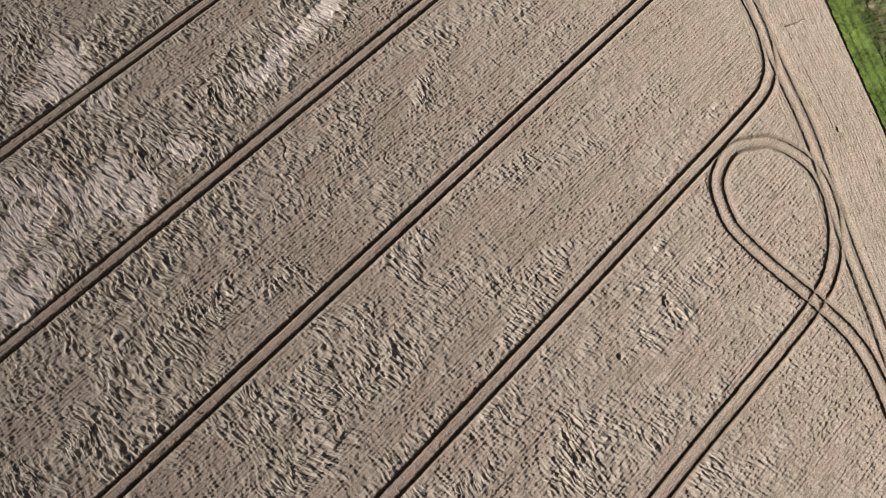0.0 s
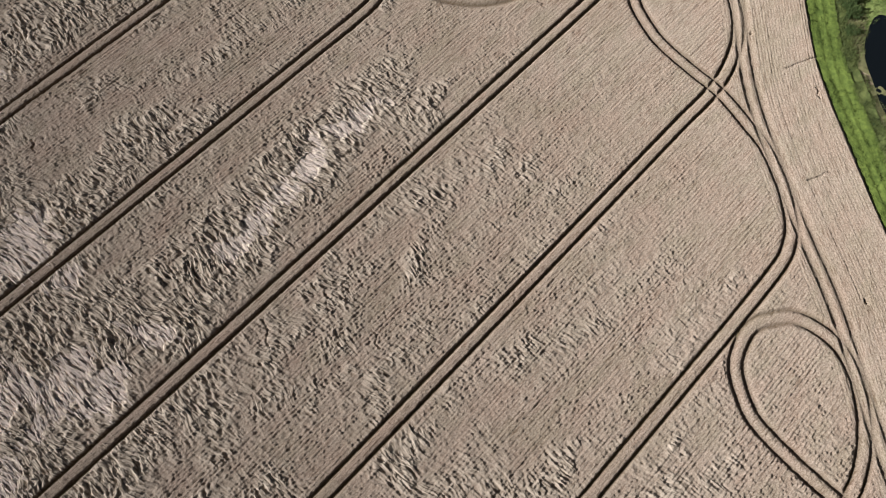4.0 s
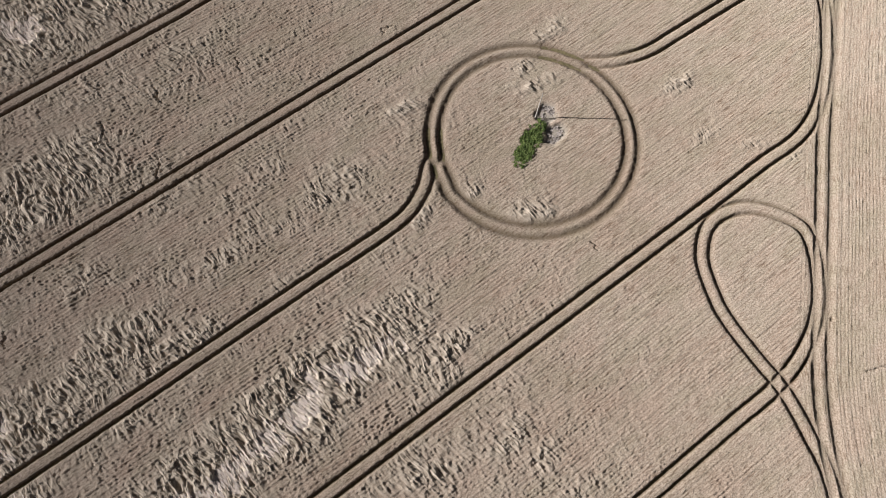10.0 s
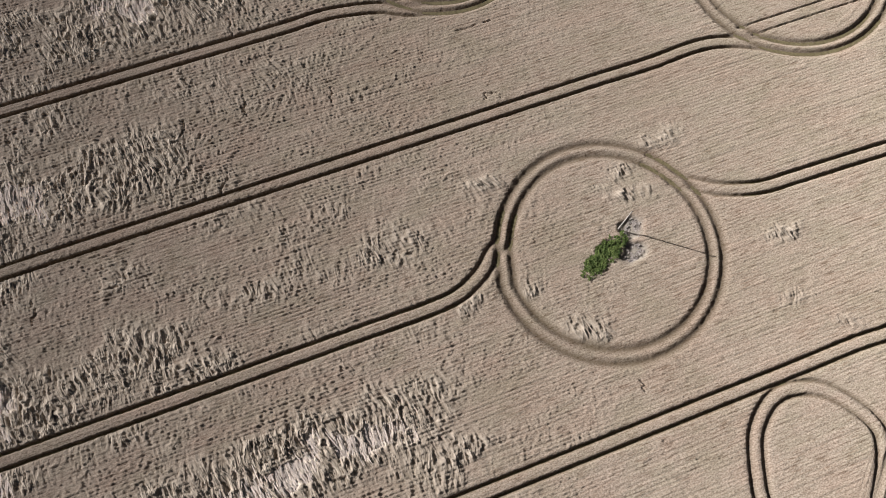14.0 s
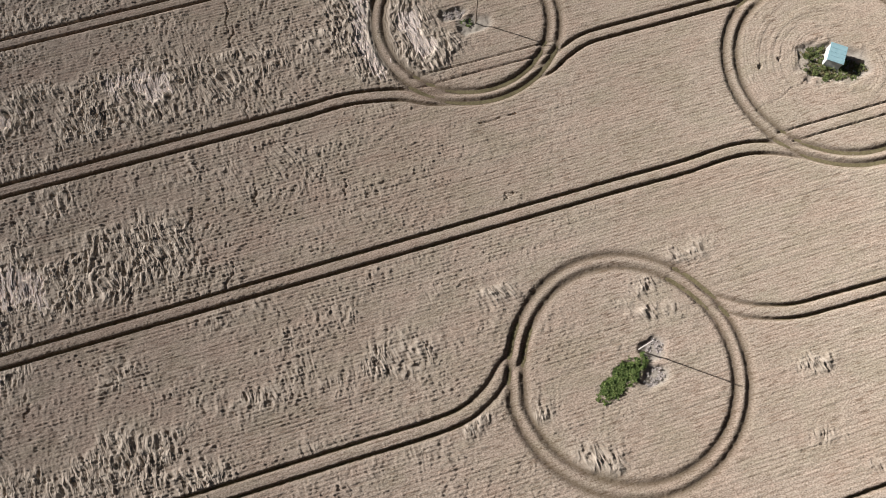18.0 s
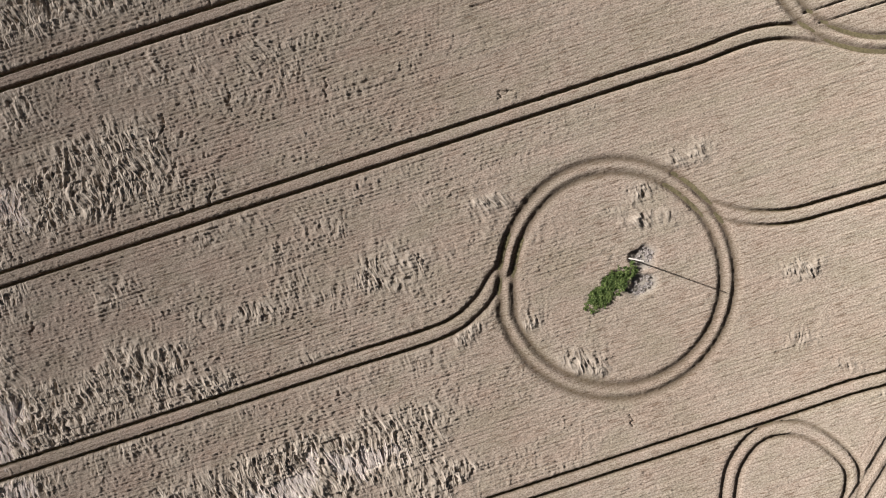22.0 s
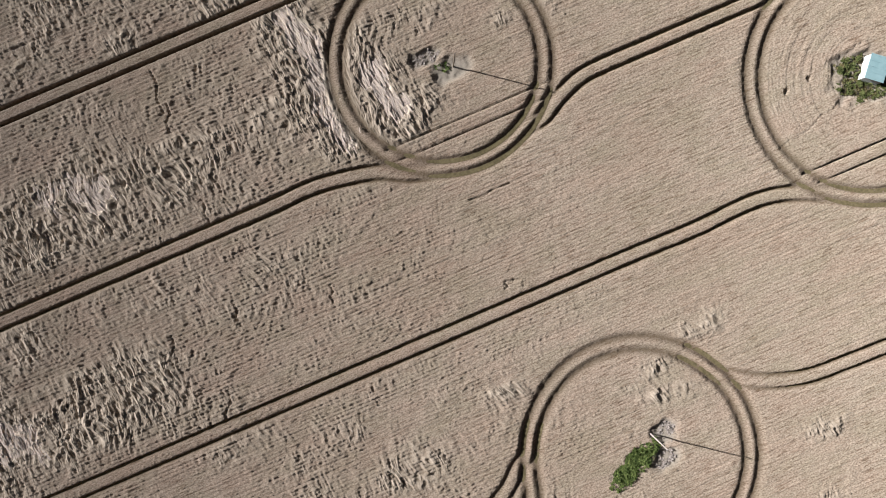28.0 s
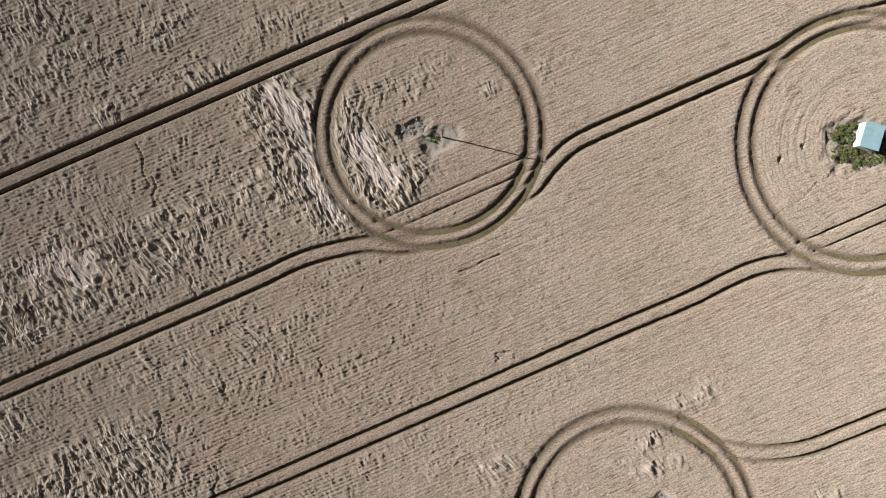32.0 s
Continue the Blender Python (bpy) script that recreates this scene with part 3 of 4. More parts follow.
def build_crop():
    f = Field(-38, 163, -46, 175, 0.135, 0.152)
    U, V = f.U, f.V
    wheels = [line for pair in RUTS for line in pair]
    halves = [half for (_, _, half) in CENTRES for _ in (0, 1)]
    soft = [kind not in ("straight", "faint", "ring") for (kind, _, _) in CENTRES for _ in (0, 1)]
    round_ruts = [line for (kind, _, _), pair in zip(CENTRES, RUTS) if kind == "ring" for line in pair]
    hard = [kind in ("straight", "faint") for (kind, _, _) in CENTRES for _ in (0, 1)]
    rut = f.stamp([w for w, k in zip(wheels, hard) if k], [a for a, k in zip(halves, hard) if k], 1.1)
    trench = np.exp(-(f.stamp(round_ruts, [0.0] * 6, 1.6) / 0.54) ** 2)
    bend = f.stamp([w for w, k in zip(wheels, soft) if k], [a for a, k in zip(halves, soft) if k], 1.1)
    turned = np.zeros(U.shape, np.float32)
    for (kind, line, half) in CENTRES:
        if kind in ("ring", "headland"):
            turned = np.maximum(turned, sstep(2.2, 1.2, f.stamp([line[::2]], [0.0], 2.3)))
        elif kind in ("turning", "circling"):
            step = np.diff(line, axis=0)
            slant = sstep(0.2, 0.65, np.abs(step[:, 1]) / np.hypot(step[:, 0], step[:, 1]))
            slant = np.convolve(np.pad(slant, 9, mode="edge"), np.hanning(21)[1:-1] / 10, mode="valid")
            for level in (0.15, 0.3, 0.45, 0.6):
                bends = np.nonzero(slant > level)[0]
                turned = np.maximum(turned, level * sstep(2.2, 1.2, f.stamp([line[i:i + 2] for i in bends], [0.0] * len(bends), 2.3)))
    edge = line_distance(U, V, smooth_line(EDGE, 4.0))
    head = line_distance(U, V, smooth_line(HEADLAND, 4.0))
    flat, rough = crop_masks(U, V)
    lane = f.stamp([line[::3] for (kind, line, _) in CENTRES if kind != "faint"], [0.0] * len(CENTRES), 1.6)
    beside = sstep(0.75, 1.15, lane)
    rough, flat = rough * (0.15 + 0.85 * beside), flat * beside
    calm = sstep(8, 26, np.abs(edge))
    rough = rough * (0.25 + 0.75 * calm)
    rowline = np.where(head > -3, head, V)
    cu, cv, _ = CIRCLES["hut"]
    d = np.hypot(U - cu, V - cv)
    rowline = np.where(d < 15.2, d + 0.4 * vnoise(U / 6, V / 6, 24), rowline)
    h = crop_height(U, V, flat, rough, rowline)
    even = 0.45 * sstep(2.1, 1.2, lane)
    even = np.maximum(even, 0.85 * sstep(0.02, 0.3, trench))
    h = h * (1 - even) + even * (0.73 + 0.015 * vnoise(U / 0.5, V / 0.5, 44))
    wall = np.maximum(sstep(0.09, -0.07, rut), sstep(0.16 + 0.26 * turned, -0.13 - 0.20 * turned, bend + 0.04 * vnoise(U / 0.5, V / 0.5, 20)))
    rut = np.minimum(rut, bend)
    shoulder = sstep(0.8, 0.0, rut) * (0.05 + 0.10 * turned)
    h = (h - shoulder) * (1 - wall) + np.where(bend < 0.4, 0.10 + 0.30 * turned, -0.06) * wall
    h -= np.minimum(0.36 * trench, np.maximum(h - 0.26, 0)) - 0.04 * trench * vnoise(U / 0.5, V / 0.5, 38)
    bent = lambda a, b, c, d: np.array([(a, b), ((a * 2 + c) / 3 + 0.3, (b * 2 + d) / 3 - 0.2), ((a + c * 2) / 3 - 0.25, (b + d * 2) / 3 + 0.15), (c, d)])
    trod = f.stamp([bent(*q) - (2.2 if q[0] > 120 else 1.0, 0.1) for q in TRAILS + MORE_TRAILS], [0.045 if q[0] < 120 else -0.01 for q in TRAILS + MORE_TRAILS], 0.8) + 0.02 * vnoise(U / 0.6, V / 0.6, 17)
    trod = np.minimum(trod, f.stamp([np.array([(a - 1.0, b), (a - 0.8, b + 0.25)]) for a, b in SPOTS], [0.20] * 60, 1.2) + 0.2 * vnoise(U / 0.5, V / 0.5, 18))
    h -= 0.32 * sstep(0.09, -0.05, trod) * (1 - wall)
    bare = np.zeros_like(h)
    for bu, bv, ru, rv in CLEARINGS:
        d = np.hypot((U - bu) / ru, (V - bv) / rv) + 0.25 * vnoise(U / 1.1, V / 1.1, 14)
        bare = np.maximum(bare, sstep(1.3, 0.6, d))
    h = h * (1 - bare) + bare * (0.24 + 0.12 * vnoise(U / 0.5, V / 0.5, 15))
    h *= 1 - 0.45 * sstep(-0.7, -0.1, edge)
    keep = inside_hull(U, V, 1.5) & (edge < 0)
    nu, nv = U.shape
    ids = np.arange(nu * nv, dtype=np.int32).reshape(nu, nv)
    kq = keep[:-1, :-1] & keep[1:, :-1] & keep[1:, 1:] & keep[:-1, 1:]
    quads = np.stack([ids[:-1, :-1][kq], ids[1:, :-1][kq], ids[1:, 1:][kq], ids[:-1, 1:][kq]], 1)
    used = np.zeros(nu * nv, bool)
    used[quads.ravel()] = True
    renum = np.cumsum(used) - 1
    x, y = world_xy(U, V)
    verts = np.stack([x.ravel()[used], y.ravel()[used], h.ravel()[used]], 1)
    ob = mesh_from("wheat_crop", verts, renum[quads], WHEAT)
    col = np.zeros((used.sum(), 4), np.float32)
    col[:, 0] = np.clip(flat + 0.10 * rough + 0.5 * rough * (h - 0.72), 0, 1).ravel()[used]
    # green: dark tint down the rut walls and in the trenches, shade included
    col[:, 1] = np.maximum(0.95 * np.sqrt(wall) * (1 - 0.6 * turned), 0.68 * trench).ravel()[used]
    col[:, 2] = bare.ravel()[used] * 0.8
    col[:, 3] = 1
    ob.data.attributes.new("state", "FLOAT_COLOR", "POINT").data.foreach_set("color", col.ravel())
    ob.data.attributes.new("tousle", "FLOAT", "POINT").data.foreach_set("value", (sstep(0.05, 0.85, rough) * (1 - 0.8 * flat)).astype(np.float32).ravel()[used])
    across, along = lay(U, V)
    fall = np.stack([across.ravel()[used], along.ravel()[used], np.zeros(used.sum())], 1).astype(np.float32)
    ob.data.attributes.new("fall", "FLOAT_VECTOR", "POINT").data.foreach_set("vector", fall.ravel())
    drill = np.stack([np.where(head > -3, 0.75 * U + 0.66 * V, U), np.where(head > -3, head, V), 0 * U], 2).astype(np.float32).reshape(-1, 3)[used]
    ob.data.attributes.new("drill", "FLOAT_VECTOR", "POINT").data.foreach_set("vector", drill.ravel())
    return tagged(ob, "ripe tan wheat crop, partly flattened by wind, standing in the field", "wheat field", kind="stuff")


# clearings round the poles and the hut: u, v, half sizes
CLEARINGS = [(86.9, 72.4, 1.6, 0.9), (89.4, 73.6, 1.7, 1.0), (93.6, 75.2, 1.9, 1.7), (92.6, 72.0, 2.0, 1.4), (86.4, 129.3, 2.6, 1.8), (84.2, 131.9, 2.4, 1.0), (134.9, 107.7, 4.0, 3.6), (138.6, 106.4, 2.8, 2.6)]


# ---- the ground ----
def build_ground():
    n = 60
    c = np.sign(np.linspace(-1, 1, n)) * np.abs(np.linspace(-1, 1, n)) ** 3 * 2600
    X, Y = np.meshgrid(c + 20, c + 80, indexing="ij")
    ids = np.arange(n * n).reshape(n, n)
    quads = np.stack([ids[:-1, :-1].ravel(), ids[1:, :-1].ravel(), ids[1:, 1:].ravel(), ids[:-1, 1:].ravel()], 1)
    ob = mesh_from("ground", np.stack([X.ravel(), Y.ravel(), np.zeros(n * n)], 1), quads, SOIL)
    return tagged(ob, "dry brown field soil reaching the horizon", "ground", kind="structure")


build_ground()
build_crop()


def strip(name, line, half, z, mat, parent=None, lift=0.0, seed=0):
    """A ribbon along a line of the plan, with a rounded uneven top."""
    side = sideways(line)
    rows = np.linspace(-1, 1, 5)
    verts = []
    for i, (p, s) in enumerate(zip(line, side)):
        for k in rows:
            u, v = p + s * half * k
            x, y = world_xy(u, v)
            verts.append((x, y, z + lift * (1 - k * k) + 0.004 * math.sin(i * 1.7 + 2.1 * k + seed)))
    n = len(line)
    ids = np.arange(n * 5).reshape(n, 5)
    quads = np.stack([ids[:-1, :-1].ravel(), ids[:-1, 1:].ravel(), ids[1:, 1:].ravel(), ids[1:, :-1].ravel()], 1)[:, ::-1]
    return mesh_from(name, np.array(verts), quads, mat, parent=parent)


def build_tramlines():
    names = {"straight": "straight pair of wheel ruts through the wheat", "circling": "pair of wheel ruts bending round an obstacle in the wheat", "ring": "ring of two wheel ruts circling an obstacle",
             "faint": "faint pair of narrow wheel ruts under the wheat", "turning": "pair of wheel ruts looping round to turn at the headland", "headland": "pair of wheel ruts along the curved headland"}
    for n, ((kind, line, half), pair) in enumerate(zip(CENTRES, RUTS)):
        top = new("tramline")
        tagged(top, names[kind], "wheel track", "tramlines in the field", "structure")
        for k, w in enumerate(pair):
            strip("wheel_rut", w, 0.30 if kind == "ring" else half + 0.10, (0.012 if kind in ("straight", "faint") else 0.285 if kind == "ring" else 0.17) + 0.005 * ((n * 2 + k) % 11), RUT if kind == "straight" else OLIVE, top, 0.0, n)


build_tramlines()


# ---- flattened straw ----
def stalk_bundles(name, tries, chance, half_length, half_width, rise, mat, seed, label):
    """Bent bundles of stalks lying over one another where chance(flat, rough) says."""
    rs = np.random.RandomState(seed)
    u, v = rs.uniform(-40, 168, tries), rs.uniform(-48, 176, tries)
    keep = inside_hull(u, v, 4.0)
    u, v = u[keep], v[keep]
    flat, rough = crop_masks(u, v)
    keep = rs.uniform(0, 1, len(u)) < chance(flat, rough)
    u, v, flat, rough = u[keep], v[keep], flat[keep], rough[keep]
    keep = line_distance(u, v, smooth_line(EDGE, 6.0)) < -12
    room = np.full(len(u), 9.0)
    for (kind, line, half) in CENTRES:
        for w in (line + sideways(line) * GAUGE, line - sideways(line) * GAUGE):
            pts = w[::2] if kind != "straight" else w[:: len(w) - 1]
            lo, hi = pts.min(0) - 2, pts.max(0) + 2
            idx = np.nonzero(keep & (u > lo[0]) & (u < hi[0]) & (v > lo[1]) & (v < hi[1]))[0]
            if len(idx):
                room[idx] = np.minimum(room[idx], np.abs(line_distance(u[idx], v[idx], pts)) - half)
    for bu, bv, ru, rv in CLEARINGS:
        keep &= np.hypot((u - bu) / ru, (v - bv) / rv) > 1.1
    keep &= room > 0.3
    u, v, flat, rough, room = u[keep], v[keep], flat[keep], rough[keep], room[keep]
    n = len(u)
    z = crop_height(u, v, flat, rough, v) - 0.02
    d = 0.25
    (qa, _), (qb, _), (qc, _) = lay(u, v), lay(u + d, v), lay(u, v + d)
    turn = np.arctan2(qb - qa, qa - qc) + rs.normal(0, 0.13, n) + np.where(rs.uniform(0, 1, n) < 0.3, math.pi, 0)
    size, wide, arch = np.minimum(rs.uniform(*half_length, n), room - 0.08), rs.uniform(*half_width, n), rs.uniform(*rise, n)
    roll = rs.uniform(-0.4, 0.4, n)
    du, dv = np.cos(turn), np.sin(turn)
    verts = []
    for t, w, lift in ((-1.0, 0.7, -0.6), (-0.1, 1.0, 1.0), (1.0, 0.25, -0.5)):
        for k in (-1, 1):
            x, y = world_xy(u + du * size * t - dv * wide * w * k, v + dv * size * t + du * wide * w * k)
            verts.append(np.stack([x, y, z + arch * lift + k * wide * w * roll], 1))
    verts = np.stack(verts, 1).reshape(-1, 3)
    base = (np.arange(n) * 6)[:, None, None]
    cell = np.array([[0, 2, 3, 1], [2, 4, 5, 3]])[None]
    ob = mesh_from(name, verts, (base + cell).reshape(-1, 4)[:, ::-1], mat)
    return tagged(ob, label, "straw", kind="stuff")


stalk_bundles("flattened_straw", 620000, lambda flat, rough: 0.95 * flat, (0.5, 1.6), (0.04, 0.09), (0.04, 0.18), STRAW, 5, "bleached straw stalks lying flat in matted swathes on the wheat")
stalk_bundles("tousled_stalks", 800000, lambda flat, rough: 0.45 * np.clip(rough - 0.62, 0, 1) * (1 - 0.5 * flat), (0.3, 0.8), (0.04, 0.08), (0.04, 0.16), TAN_STALK, 6,
              "tan wheat stalks leaning in tousled tufts above the crop")


# ---- the grass verge, scrub and pond beyond the field's edge ----
def verge_strip(name, d0, d1, base, rough_h, mat, seed, label, cat, kind, dipped=0.0):
    line = smooth_line(EDGE, 0.45)
    side = sideways(line)
    k = max(3, int((d1 - d0) / (0.35 if d1 < 20 else 1.5)))
    offs = np.linspace(d0, d1, k)
    U = line[:, 0:1] + side[:, 0:1] * offs[None]
    V = line[:, 1:2] + side[:, 1:2] * offs[None]
    h = base + rough_h * (vnoise(U / 0.6, V / 0.6, seed) + 0.7 * vnoise(U / 2.5, V / 2.5, seed + 1)) + dipped * (np.exp(-((offs[None] - 1.6) / 0.25) ** 2) + 0.8 * np.exp(-((offs[None] - 2.9) / 0.22) ** 2))
    x, y = world_xy(U, V)
    n = len(line)
    ids = np.arange(n * k).reshape(n, k)
    quads = np.stack([ids[:-1, :-1].ravel(), ids[:-1, 1:].ravel(), ids[1:, 1:].ravel(), ids[1:, :-1].ravel()], 1)
    ob = mesh_from(name, np.stack([x.ravel(), y.ravel(), h.ravel()], 1), quads, mat)
    return tagged(ob, label, cat, kind=kind)


verge_strip("verge", -0.3, 4.5, 0.40, 0.09, GRASS, 31, "green mown grass verge with worn wheel lines", "grass verge", "structure", -0.26)
verge_strip("verge", 4.2, 6.2, 0.30, 0.16, WEEDY, 37, "dark green uncut weeds along the verge's outer side", "weedy verge", "structure")
verge_strip("bank", 5.9, 9.2, 0.10, 0.22, SCRUB, 33, "rough olive bank of dry grass and scrub", "bank", "structure")
verge_strip("far_bank", 9.0, 60.0, 0.06, 0.06, PALE_GRASS, 35, "rough pale green grass beyond the bank", "grass", "structure")


def grass_blades(name, count, d0, d1, foot, tall, mats_label, mat, seed):
    rs = np.random.RandomState(seed)
    line = smooth_line(EDGE, 0.5)
    side = sideways(line)
    ok = (line[:, 0] > 55) & (line[:, 0] < 160)
    line, side = line[ok], side[ok]
    i = rs.randint(0, len(line), count)
    d = rs.uniform(d0, d1, count)
    u, v = line[i, 0] + side[i, 0] * d + rs.normal(0, 0.2, count), line[i, 1] + side[i, 1] * d + rs.normal(0, 0.2, count)
    dens = vnoise(u / 1.5, v / 1.5, seed) + 0.5 * vnoise(u / 0.6, v / 0.6, seed + 1) > -0.25
    dens &= (np.abs(d - 1.6) > 0.28) & (np.abs(d - 2.9) > 0.22)
    pu, pv = u - 116.6, v - 7.7
    ct, st = math.cos(radians(42)), math.sin(radians(42))
    dens &= np.hypot((pu * ct + pv * st) / 9.5, (pv * ct - pu * st) / 5.2) > 0.98
    u, v, d = u[dens], v[dens], d[dens]
    n = len(u)
    turn, lean = rs.uniform(0, 2 * math.pi, n), rs.uniform(0.05, 0.28, n)
    w, hgt = rs.uniform(0.03, 0.07, n), tall * rs.uniform(0.5, 1.2, n)
    cu, cv = np.cos(turn), np.sin(turn)
    out = []
    for k, t in ((-1, 0), (1, 0), (0, 1)):
        x, y = world_xy(u - cv * w * k + cu * lean * t, v + cu * w * k + cv * lean * t)
        out.append(np.stack([x, y, foot + hgt * t], 1))
    verts = np.stack(out, 1).reshape(-1, 3)
    ob = mesh_from(name, verts, np.arange(n * 3).reshape(n, 3), mat, smooth=False)
    return tagged(ob, mats_label, "grass", kind="stuff")


grass_blades("verge_grass", 45000, 0.0, 4.4, 0.30, 0.25, "short green grass blades on the verge", GRASS, 41)
grass_blades("uncut_weeds", 26000, 4.0, 6.6, 0.20, 0.55, "dark green uncut weeds on the verge", WEEDY, 45)
grass_blades("bank_grass", 26000, 5.8, 9.4, 0.05, 0.5, "tall dry olive grass on the bank", SCRUB, 43)
grass_blades("pond_edge_grass", 20000, 7.0, 16.0, 0.05, 0.6, "pale green grass round the pond", PALE_GRASS, 47)


def build_pond():
    bm = bmesh.new()
    centre = (116.6, 7.7)
    ringv = []
    for k in range(48):
        a = 2 * math.pi * k / 48
        r = 1 + 0.08 * math.sin(3 * a) + 0.05 * math.sin(5 * a + 1)
        du, dv = 9.5 * r * math.cos(a), 5.2 * r * math.sin(a)
        t = radians(42)
        x, y = world_xy(centre[0] + du * math.cos(t) - dv * math.sin(t), centre[1] + du * math.sin(t) + dv * math.cos(t))
        ringv.append(bm.verts.new((x, y, 0.30)))
    bm.faces.new(ringv)
    ob = part("water", bm, WATER)
    return tagged(ob, "dark still pond water behind the grass bank", "pond", kind="structure")


build_pond()


# ---- bushes and weeds ----
def leaf_mesh(bm, at, way, up, length, width):
    side = way.cross(up).normalized() * width
    tip, mid = at + way * length, at + way * length * 0.5 + up * width * 0.3
    a = [bm.verts.new(q) for q in (at, mid - side, tip, mid + side)]
    bm.faces.new((a[0], a[1], a[2]))
    bm.faces.new((a[0], a[2], a[3]))


def make_plant(name, seed, height, spread, leaves, leaf, mat, label, category, group):
    rs = random.Random(seed)
    top = new(name)
    tagged(top, label, category, group)
    bm = bmesh.new()
    lf = bmesh.new()
    stems = max(4, leaves // 26)
    for _ in range(stems):
        a, d = rs.uniform(0, 2 * math.pi), spread * math.sqrt(rs.random())
        foot = Vector((math.cos(a) * d * 0.55, math.sin(a) * d * 0.55, 0))
        head = Vector((math.cos(a) * d, math.sin(a) * d, height * rs.uniform(0.55, 1.05) * (1.1 - 0.45 * d / spread)))
        axis = head - foot
        for r0, r1, p, q in ((0.022, 0.014, 0, 0.55), (0.014, 0.005, 0.55, 1)):
            m = Matrix.Translation(foot + axis * (p + q) / 2) @ axis.to_track_quat("Z", "Y").to_matrix().to_4x4()
            bmesh.ops.create_cone(bm, segments=4, radius1=r0, radius2=r1, depth=axis.length * (q - p), matrix=m)
        for _ in range(leaves // stems):
            t = rs.uniform(0.2, 1.0)
            b = rs.uniform(0, 2 * math.pi)
            way = Vector((math.cos(b), math.sin(b), rs.uniform(-0.25, 0.6))).normalized()
            leaf_mesh(lf, foot + axis * t, way, Vector((0, 0, 1)), leaf * rs.uniform(0.6, 1.3), leaf * 0.22)
    tagged(part("stems", bm, DRY_LEAF, top), kind="stuff")
    tagged(part("leaves", lf, mat, top), kind="stuff")
    return top


NETTLE = "tall green nettles growing in the clearing round a pole"
HUTWEED = "green and brown weeds growing round the small hut"


def weed_patch(cu, cv, half_u, half_v, turn, count, kinds, seed):
    rs = random.Random(seed)
    t = radians(turn)
    for k in range(count):
        a, d = rs.uniform(0, 2 * math.pi), math.sqrt((k + 0.5) / count)
        du, dv = half_u * d * math.cos(a), half_v * d * math.sin(a)
        m = at_uv(cu + du * math.cos(t) - dv * math.sin(t), cv + du * math.sin(t) + dv * math.cos(t), 0.0, rs.uniform(0, 360))
        src = kinds[k % len(kinds)]
        if src.get("placed"):
            copy_thing(src, m)
        else:
            src.matrix_basis = m
            src["placed"] = 1


nettles = [make_plant("nettle_clump", 100 + k, 1.0 + 0.12 * k, 0.6, 340, 0.24, LEAF, NETTLE, "weeds", "weeds round the lower pole") for k in range(3)]
weed_patch(88.3, 72.9, 4.2, 1.25, 28, 96, nettles, 3)
small = [make_plant("weed_clump", 120 + k, 0.6, 0.45, 120, 0.22, LEAF, "small grey-green weeds at the foot of a pole", "weeds", "weeds round the upper pole") for k in range(2)]
weed_patch(85.6, 130.2, 1.0, 0.8, 0, 7, small, 4)
HUTLEAF = leaf_material("olive_weed_leaf", (0.035, 0.055, 0.016), (0.23, 0.26, 0.10))
hutgreen = [make_plant("weed_clump", 140 + k, 0.85, 0.7, 200, 0.26, HUTLEAF, HUTWEED, "weeds", "weeds round the hut") for k in range(2)]
hutdry = [make_plant("dry_weed_clump", 150, 0.7, 0.7, 180, 0.24, DRY_LEAF, "brown withered weeds beside the small hut", "weeds", "weeds round the hut")]
weed_patch(134.5, 107.7, 3.6, 3.3, -35, 96, [hutgreen[0], hutdry[0], hutgreen[1], hutdry[0]], 6)
weed_patch(138.2, 105.0, 1.9, 1.2, 10, 14, [hutdry[0], hutgreen[0], hutdry[0]], 11)
GREYWEED = leaf_material("grey_weed", (0.38, 0.335, 0.31), (0.66, 0.60, 0.57))
grey = [make_plant("grey_weed_clump", 180 + k, 0.62, 0.5, 150, 0.24, GREYWEED, "grey withered weeds gone to seed beside a pole", "weeds", "withered weeds round the poles") for k in range(2)]
weed_patch(94.0, 75.6, 1.8, 1.3, -50, 18, grey, 8)
weed_patch(92.4, 71.8, 1.8, 1.0, 40, 12, grey, 10)
weed_patch(84.2, 132.0, 2.4, 0.9, -25, 14, [grey[0], grey[1]], 9)
bushes = [make_plant("bush", 160 + k, 1.7, 1.7, 1500, 0.32, BUSH, "dark green bush on the bank by the pond", "bush", "bushes on the bank") for k in range(2)]
for k, (bu, bv) in enumerate([(125.4, 24.1), (121.4, 20.5), (124.5, 22.0), (120.3, 18.6), (127.4, 22.2), (117.4, 16.9), (127.7, 20.6), (123.0, 20.6), (129.5, 24.6), (131.6, 26.6)]):
    m = at_uv(bu, bv, 0.0, 70 * k) @ Matrix.Diagonal((0.8 + 0.07 * (k * 3 % 5), 0.8 + 0.06 * (k * 2 % 5), 0.8 + 0.1 * (k % 4), 1))
    if k < 2:
        bushes[k].matrix_basis = m
    else:
        copy_thing(bushes[k % 2], m)
for o in nettles + small + hutgreen + hutdry + grey:
    if "placed" in o:
        del o["placed"]
for o in list(scene.objects):
    if "placed" in o:
        del o["placed"]


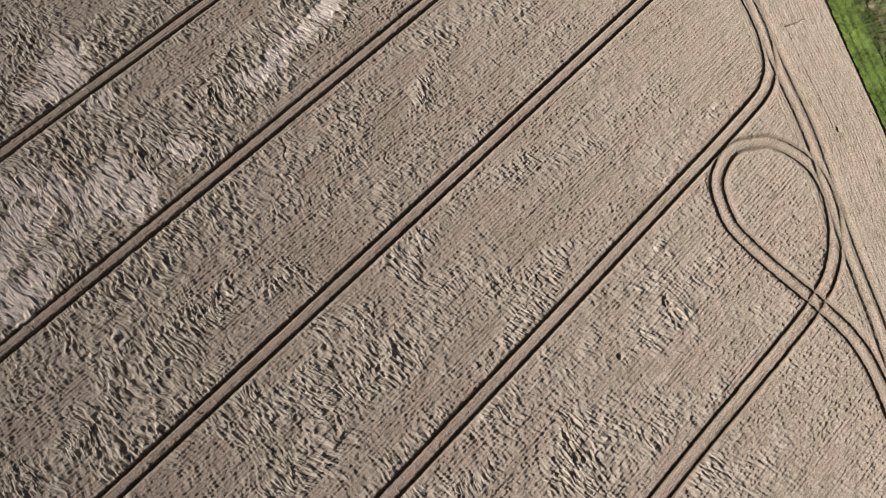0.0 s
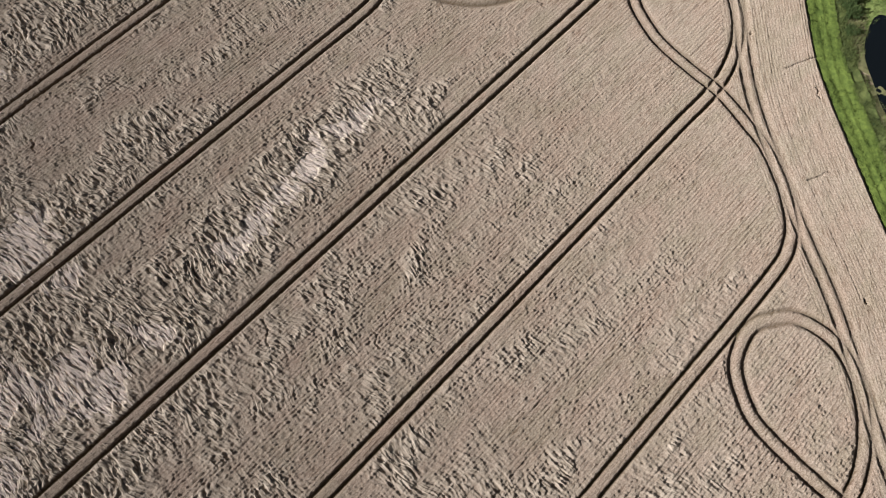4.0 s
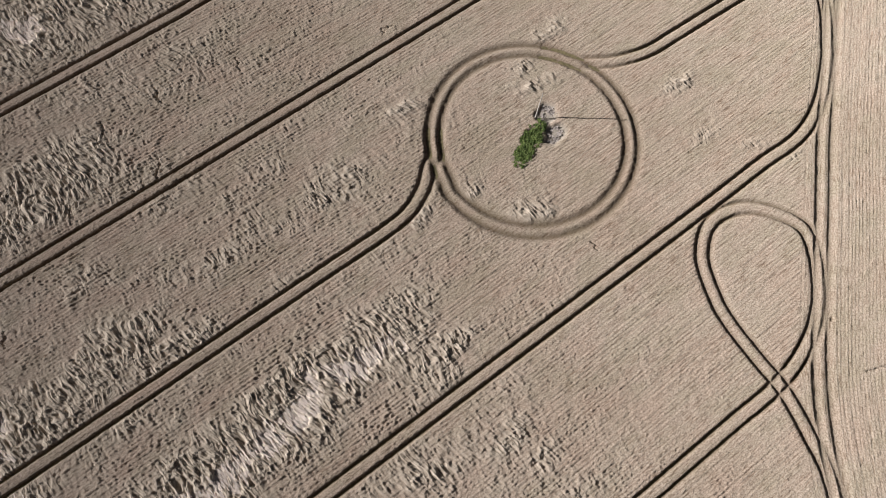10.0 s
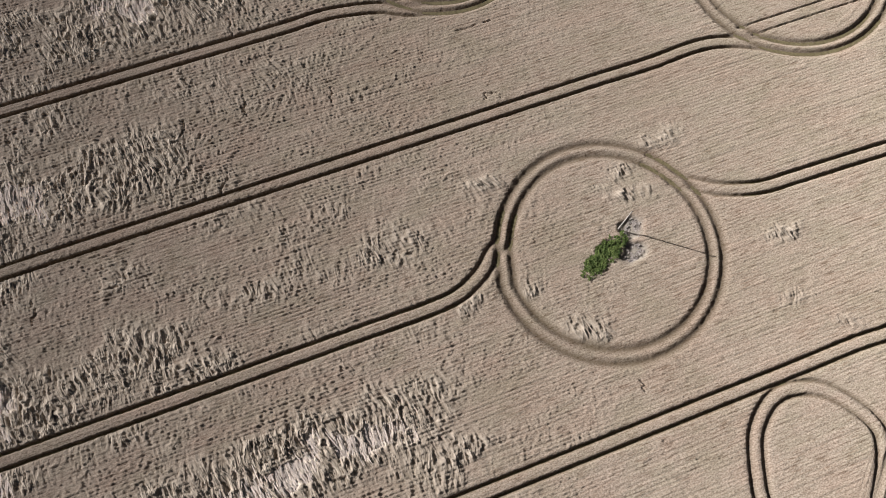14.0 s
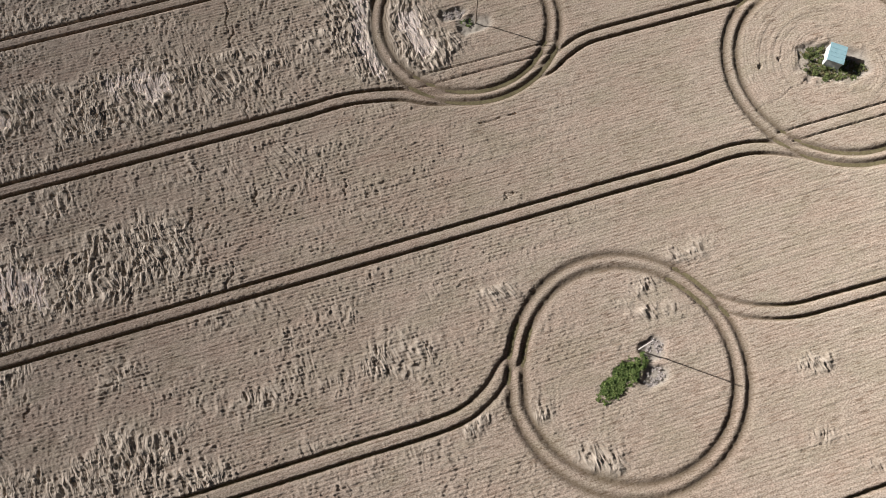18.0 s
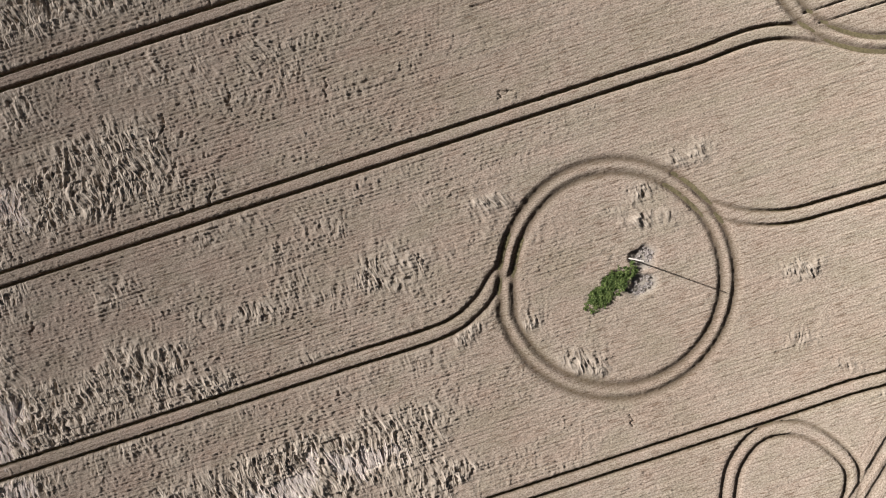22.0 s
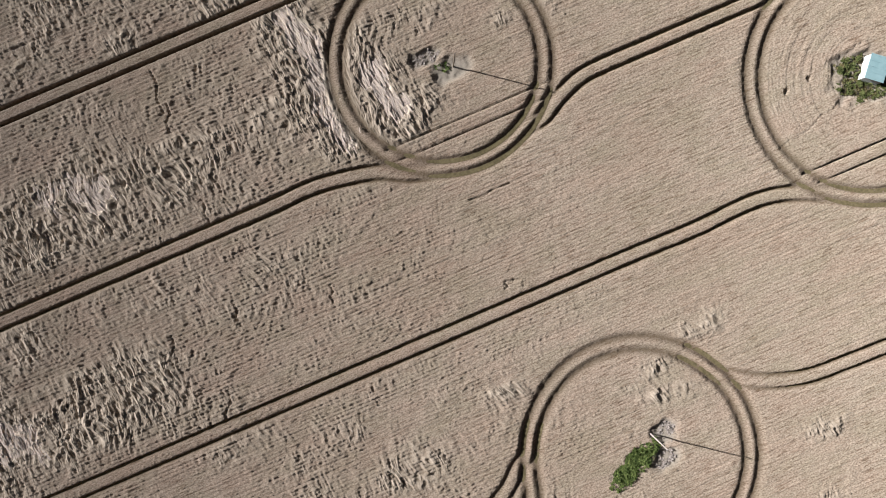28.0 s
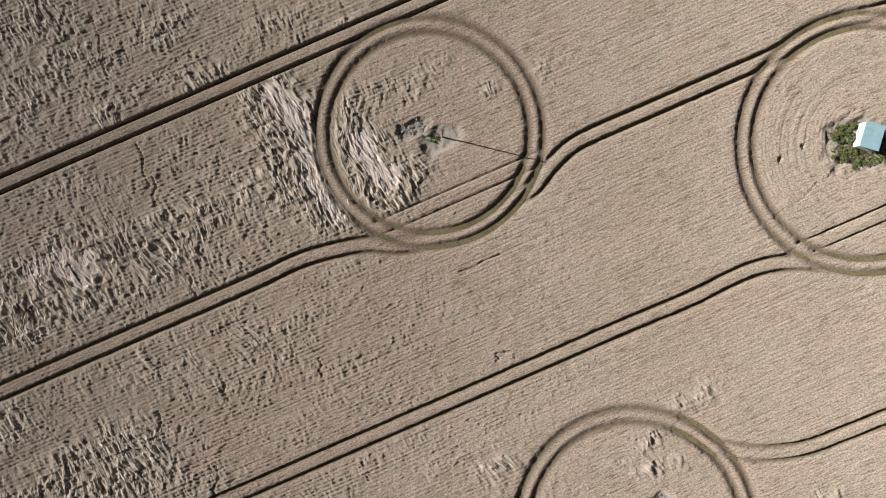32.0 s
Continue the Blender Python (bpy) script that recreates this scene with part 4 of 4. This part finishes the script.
# ---- poles ----
def build_pole(u, v, height, turn, mat, label):
    top = new("utility_pole")
    top.matrix_basis = at_uv(u, v, 0.0, turn)
    tagged(top, label, "pole", "poles in the field")
    bm = bmesh.new()
    bmesh.ops.create_cone(bm, cap_ends=True, segments=16, radius1=0.10, radius2=0.065, depth=height, matrix=pose(0, 0, height / 2))
    bmesh.ops.bevel(bm, geom=[e for e in bm.edges if abs(e.verts[0].co.z - e.verts[1].co.z) < 0.01], offset=0.015, segments=1, affect="EDGES")
    part("shaft", bm, mat, top)
    bm = bmesh.new()
    bmesh.ops.create_cone(bm, cap_ends=True, segments=12, radius1=0.34, radius2=0.28, depth=0.22, matrix=pose(0, 0, 0.11))
    part("footing", bm, CONCRETE, top, "rough concrete footing")
    bm = bmesh.new()
    bmesh.ops.create_cone(bm, cap_ends=True, segments=12, radius1=0.08, radius2=0.03, depth=0.10, matrix=pose(0, 0, height + 0.05))
    part("cap", bm, DARK_METAL, top, "dark metal cap")
    return top


build_pole(91.95, 75.85, 7.3, 0, CONCRETE, "pale concrete pole standing bare among green nettles")
build_pole(86.95, 129.5, 7.0, 20, WOOD, "weathered wooden pole standing bare in a flattened clearing")


# ---- the hut ----
def box(bm, cx, cy, cz, sx, sy, sz, bevel=0.02):
    made = bmesh.ops.create_cube(bm, size=1.0, matrix=pose(cx, cy, cz) @ Matrix.Diagonal((sx, sy, sz, 1)))
    if bevel:
        edges = {e for q in made["verts"] for e in q.link_edges}
        bmesh.ops.bevel(bm, geom=list(edges), offset=bevel, segments=1, affect="EDGES")


def build_hut():
    top = new("pump_hut")
    top.matrix_basis = at_uv(136.15, 108.05, 0.0, 51.0)
    tagged(top, "small white hut with a flat pale teal metal roof among weeds", "hut")
    a, b, tall = 3.1, 2.35, 1.9
    bm = bmesh.new()
    box(bm, 0, 0, 0.06, a + 0.3, b + 0.3, 0.24)
    part("plinth", bm, CONCRETE, top, "grey concrete plinth")
    for cx, cy, sx, sy in ((0, b / 2 - 0.05, a, 0.1), (0, -b / 2 + 0.05, a, 0.1), (a / 2 - 0.05, 0, 0.1, b - 0.2), (-a / 2 + 0.05, 0, 0.1, b - 0.2)):
        bm = bmesh.new()
        box(bm, cx, cy, 0.18 + (tall - 0.18) / 2, sx, sy, tall - 0.18, 0.008)
        part("wall", bm, WHITE, top)
    roof = bmesh.new()
    box(roof, 0, 0, tall + 0.05, a + 0.16, b + 0.16, 0.09, 0.02)
    roof = part("roof", roof, TEAL, top, "flat teal painted metal roof")
    for k in range(5):
        bm = bmesh.new()
        box(bm, -a / 2 + 0.1 + k * (a - 0.2) / 4, 0, tall + 0.11, 0.05, b + 0.1, 0.035, 0.008)
        part("seam", bm, TEAL, roof)
    door = bmesh.new()
    box(door, 0.3, -b / 2 - 0.02, 0.86, 0.8, 0.05, 1.3, 0.01)
    door = part("door", door, DARK_METAL, top, "dark steel door")
    bm = bmesh.new()
    box(bm, 0.6, -b / 2 - 0.07, 0.86, 0.1, 0.05, 0.03, 0.008)
    part("handle", bm, CONCRETE, door)
    return top


build_hut()


def build_block():
    bm = bmesh.new()
    box(bm, 0, 0, 0.2, 0.55, 0.4, 0.4, 0.05)
    ob = part("marker_block", bm, WHITE)
    ob.matrix_basis = at_uv(138.6, 105.3, 0.02, 20)
    return tagged(ob, "small white painted concrete block beside the hut", "block")


build_block()
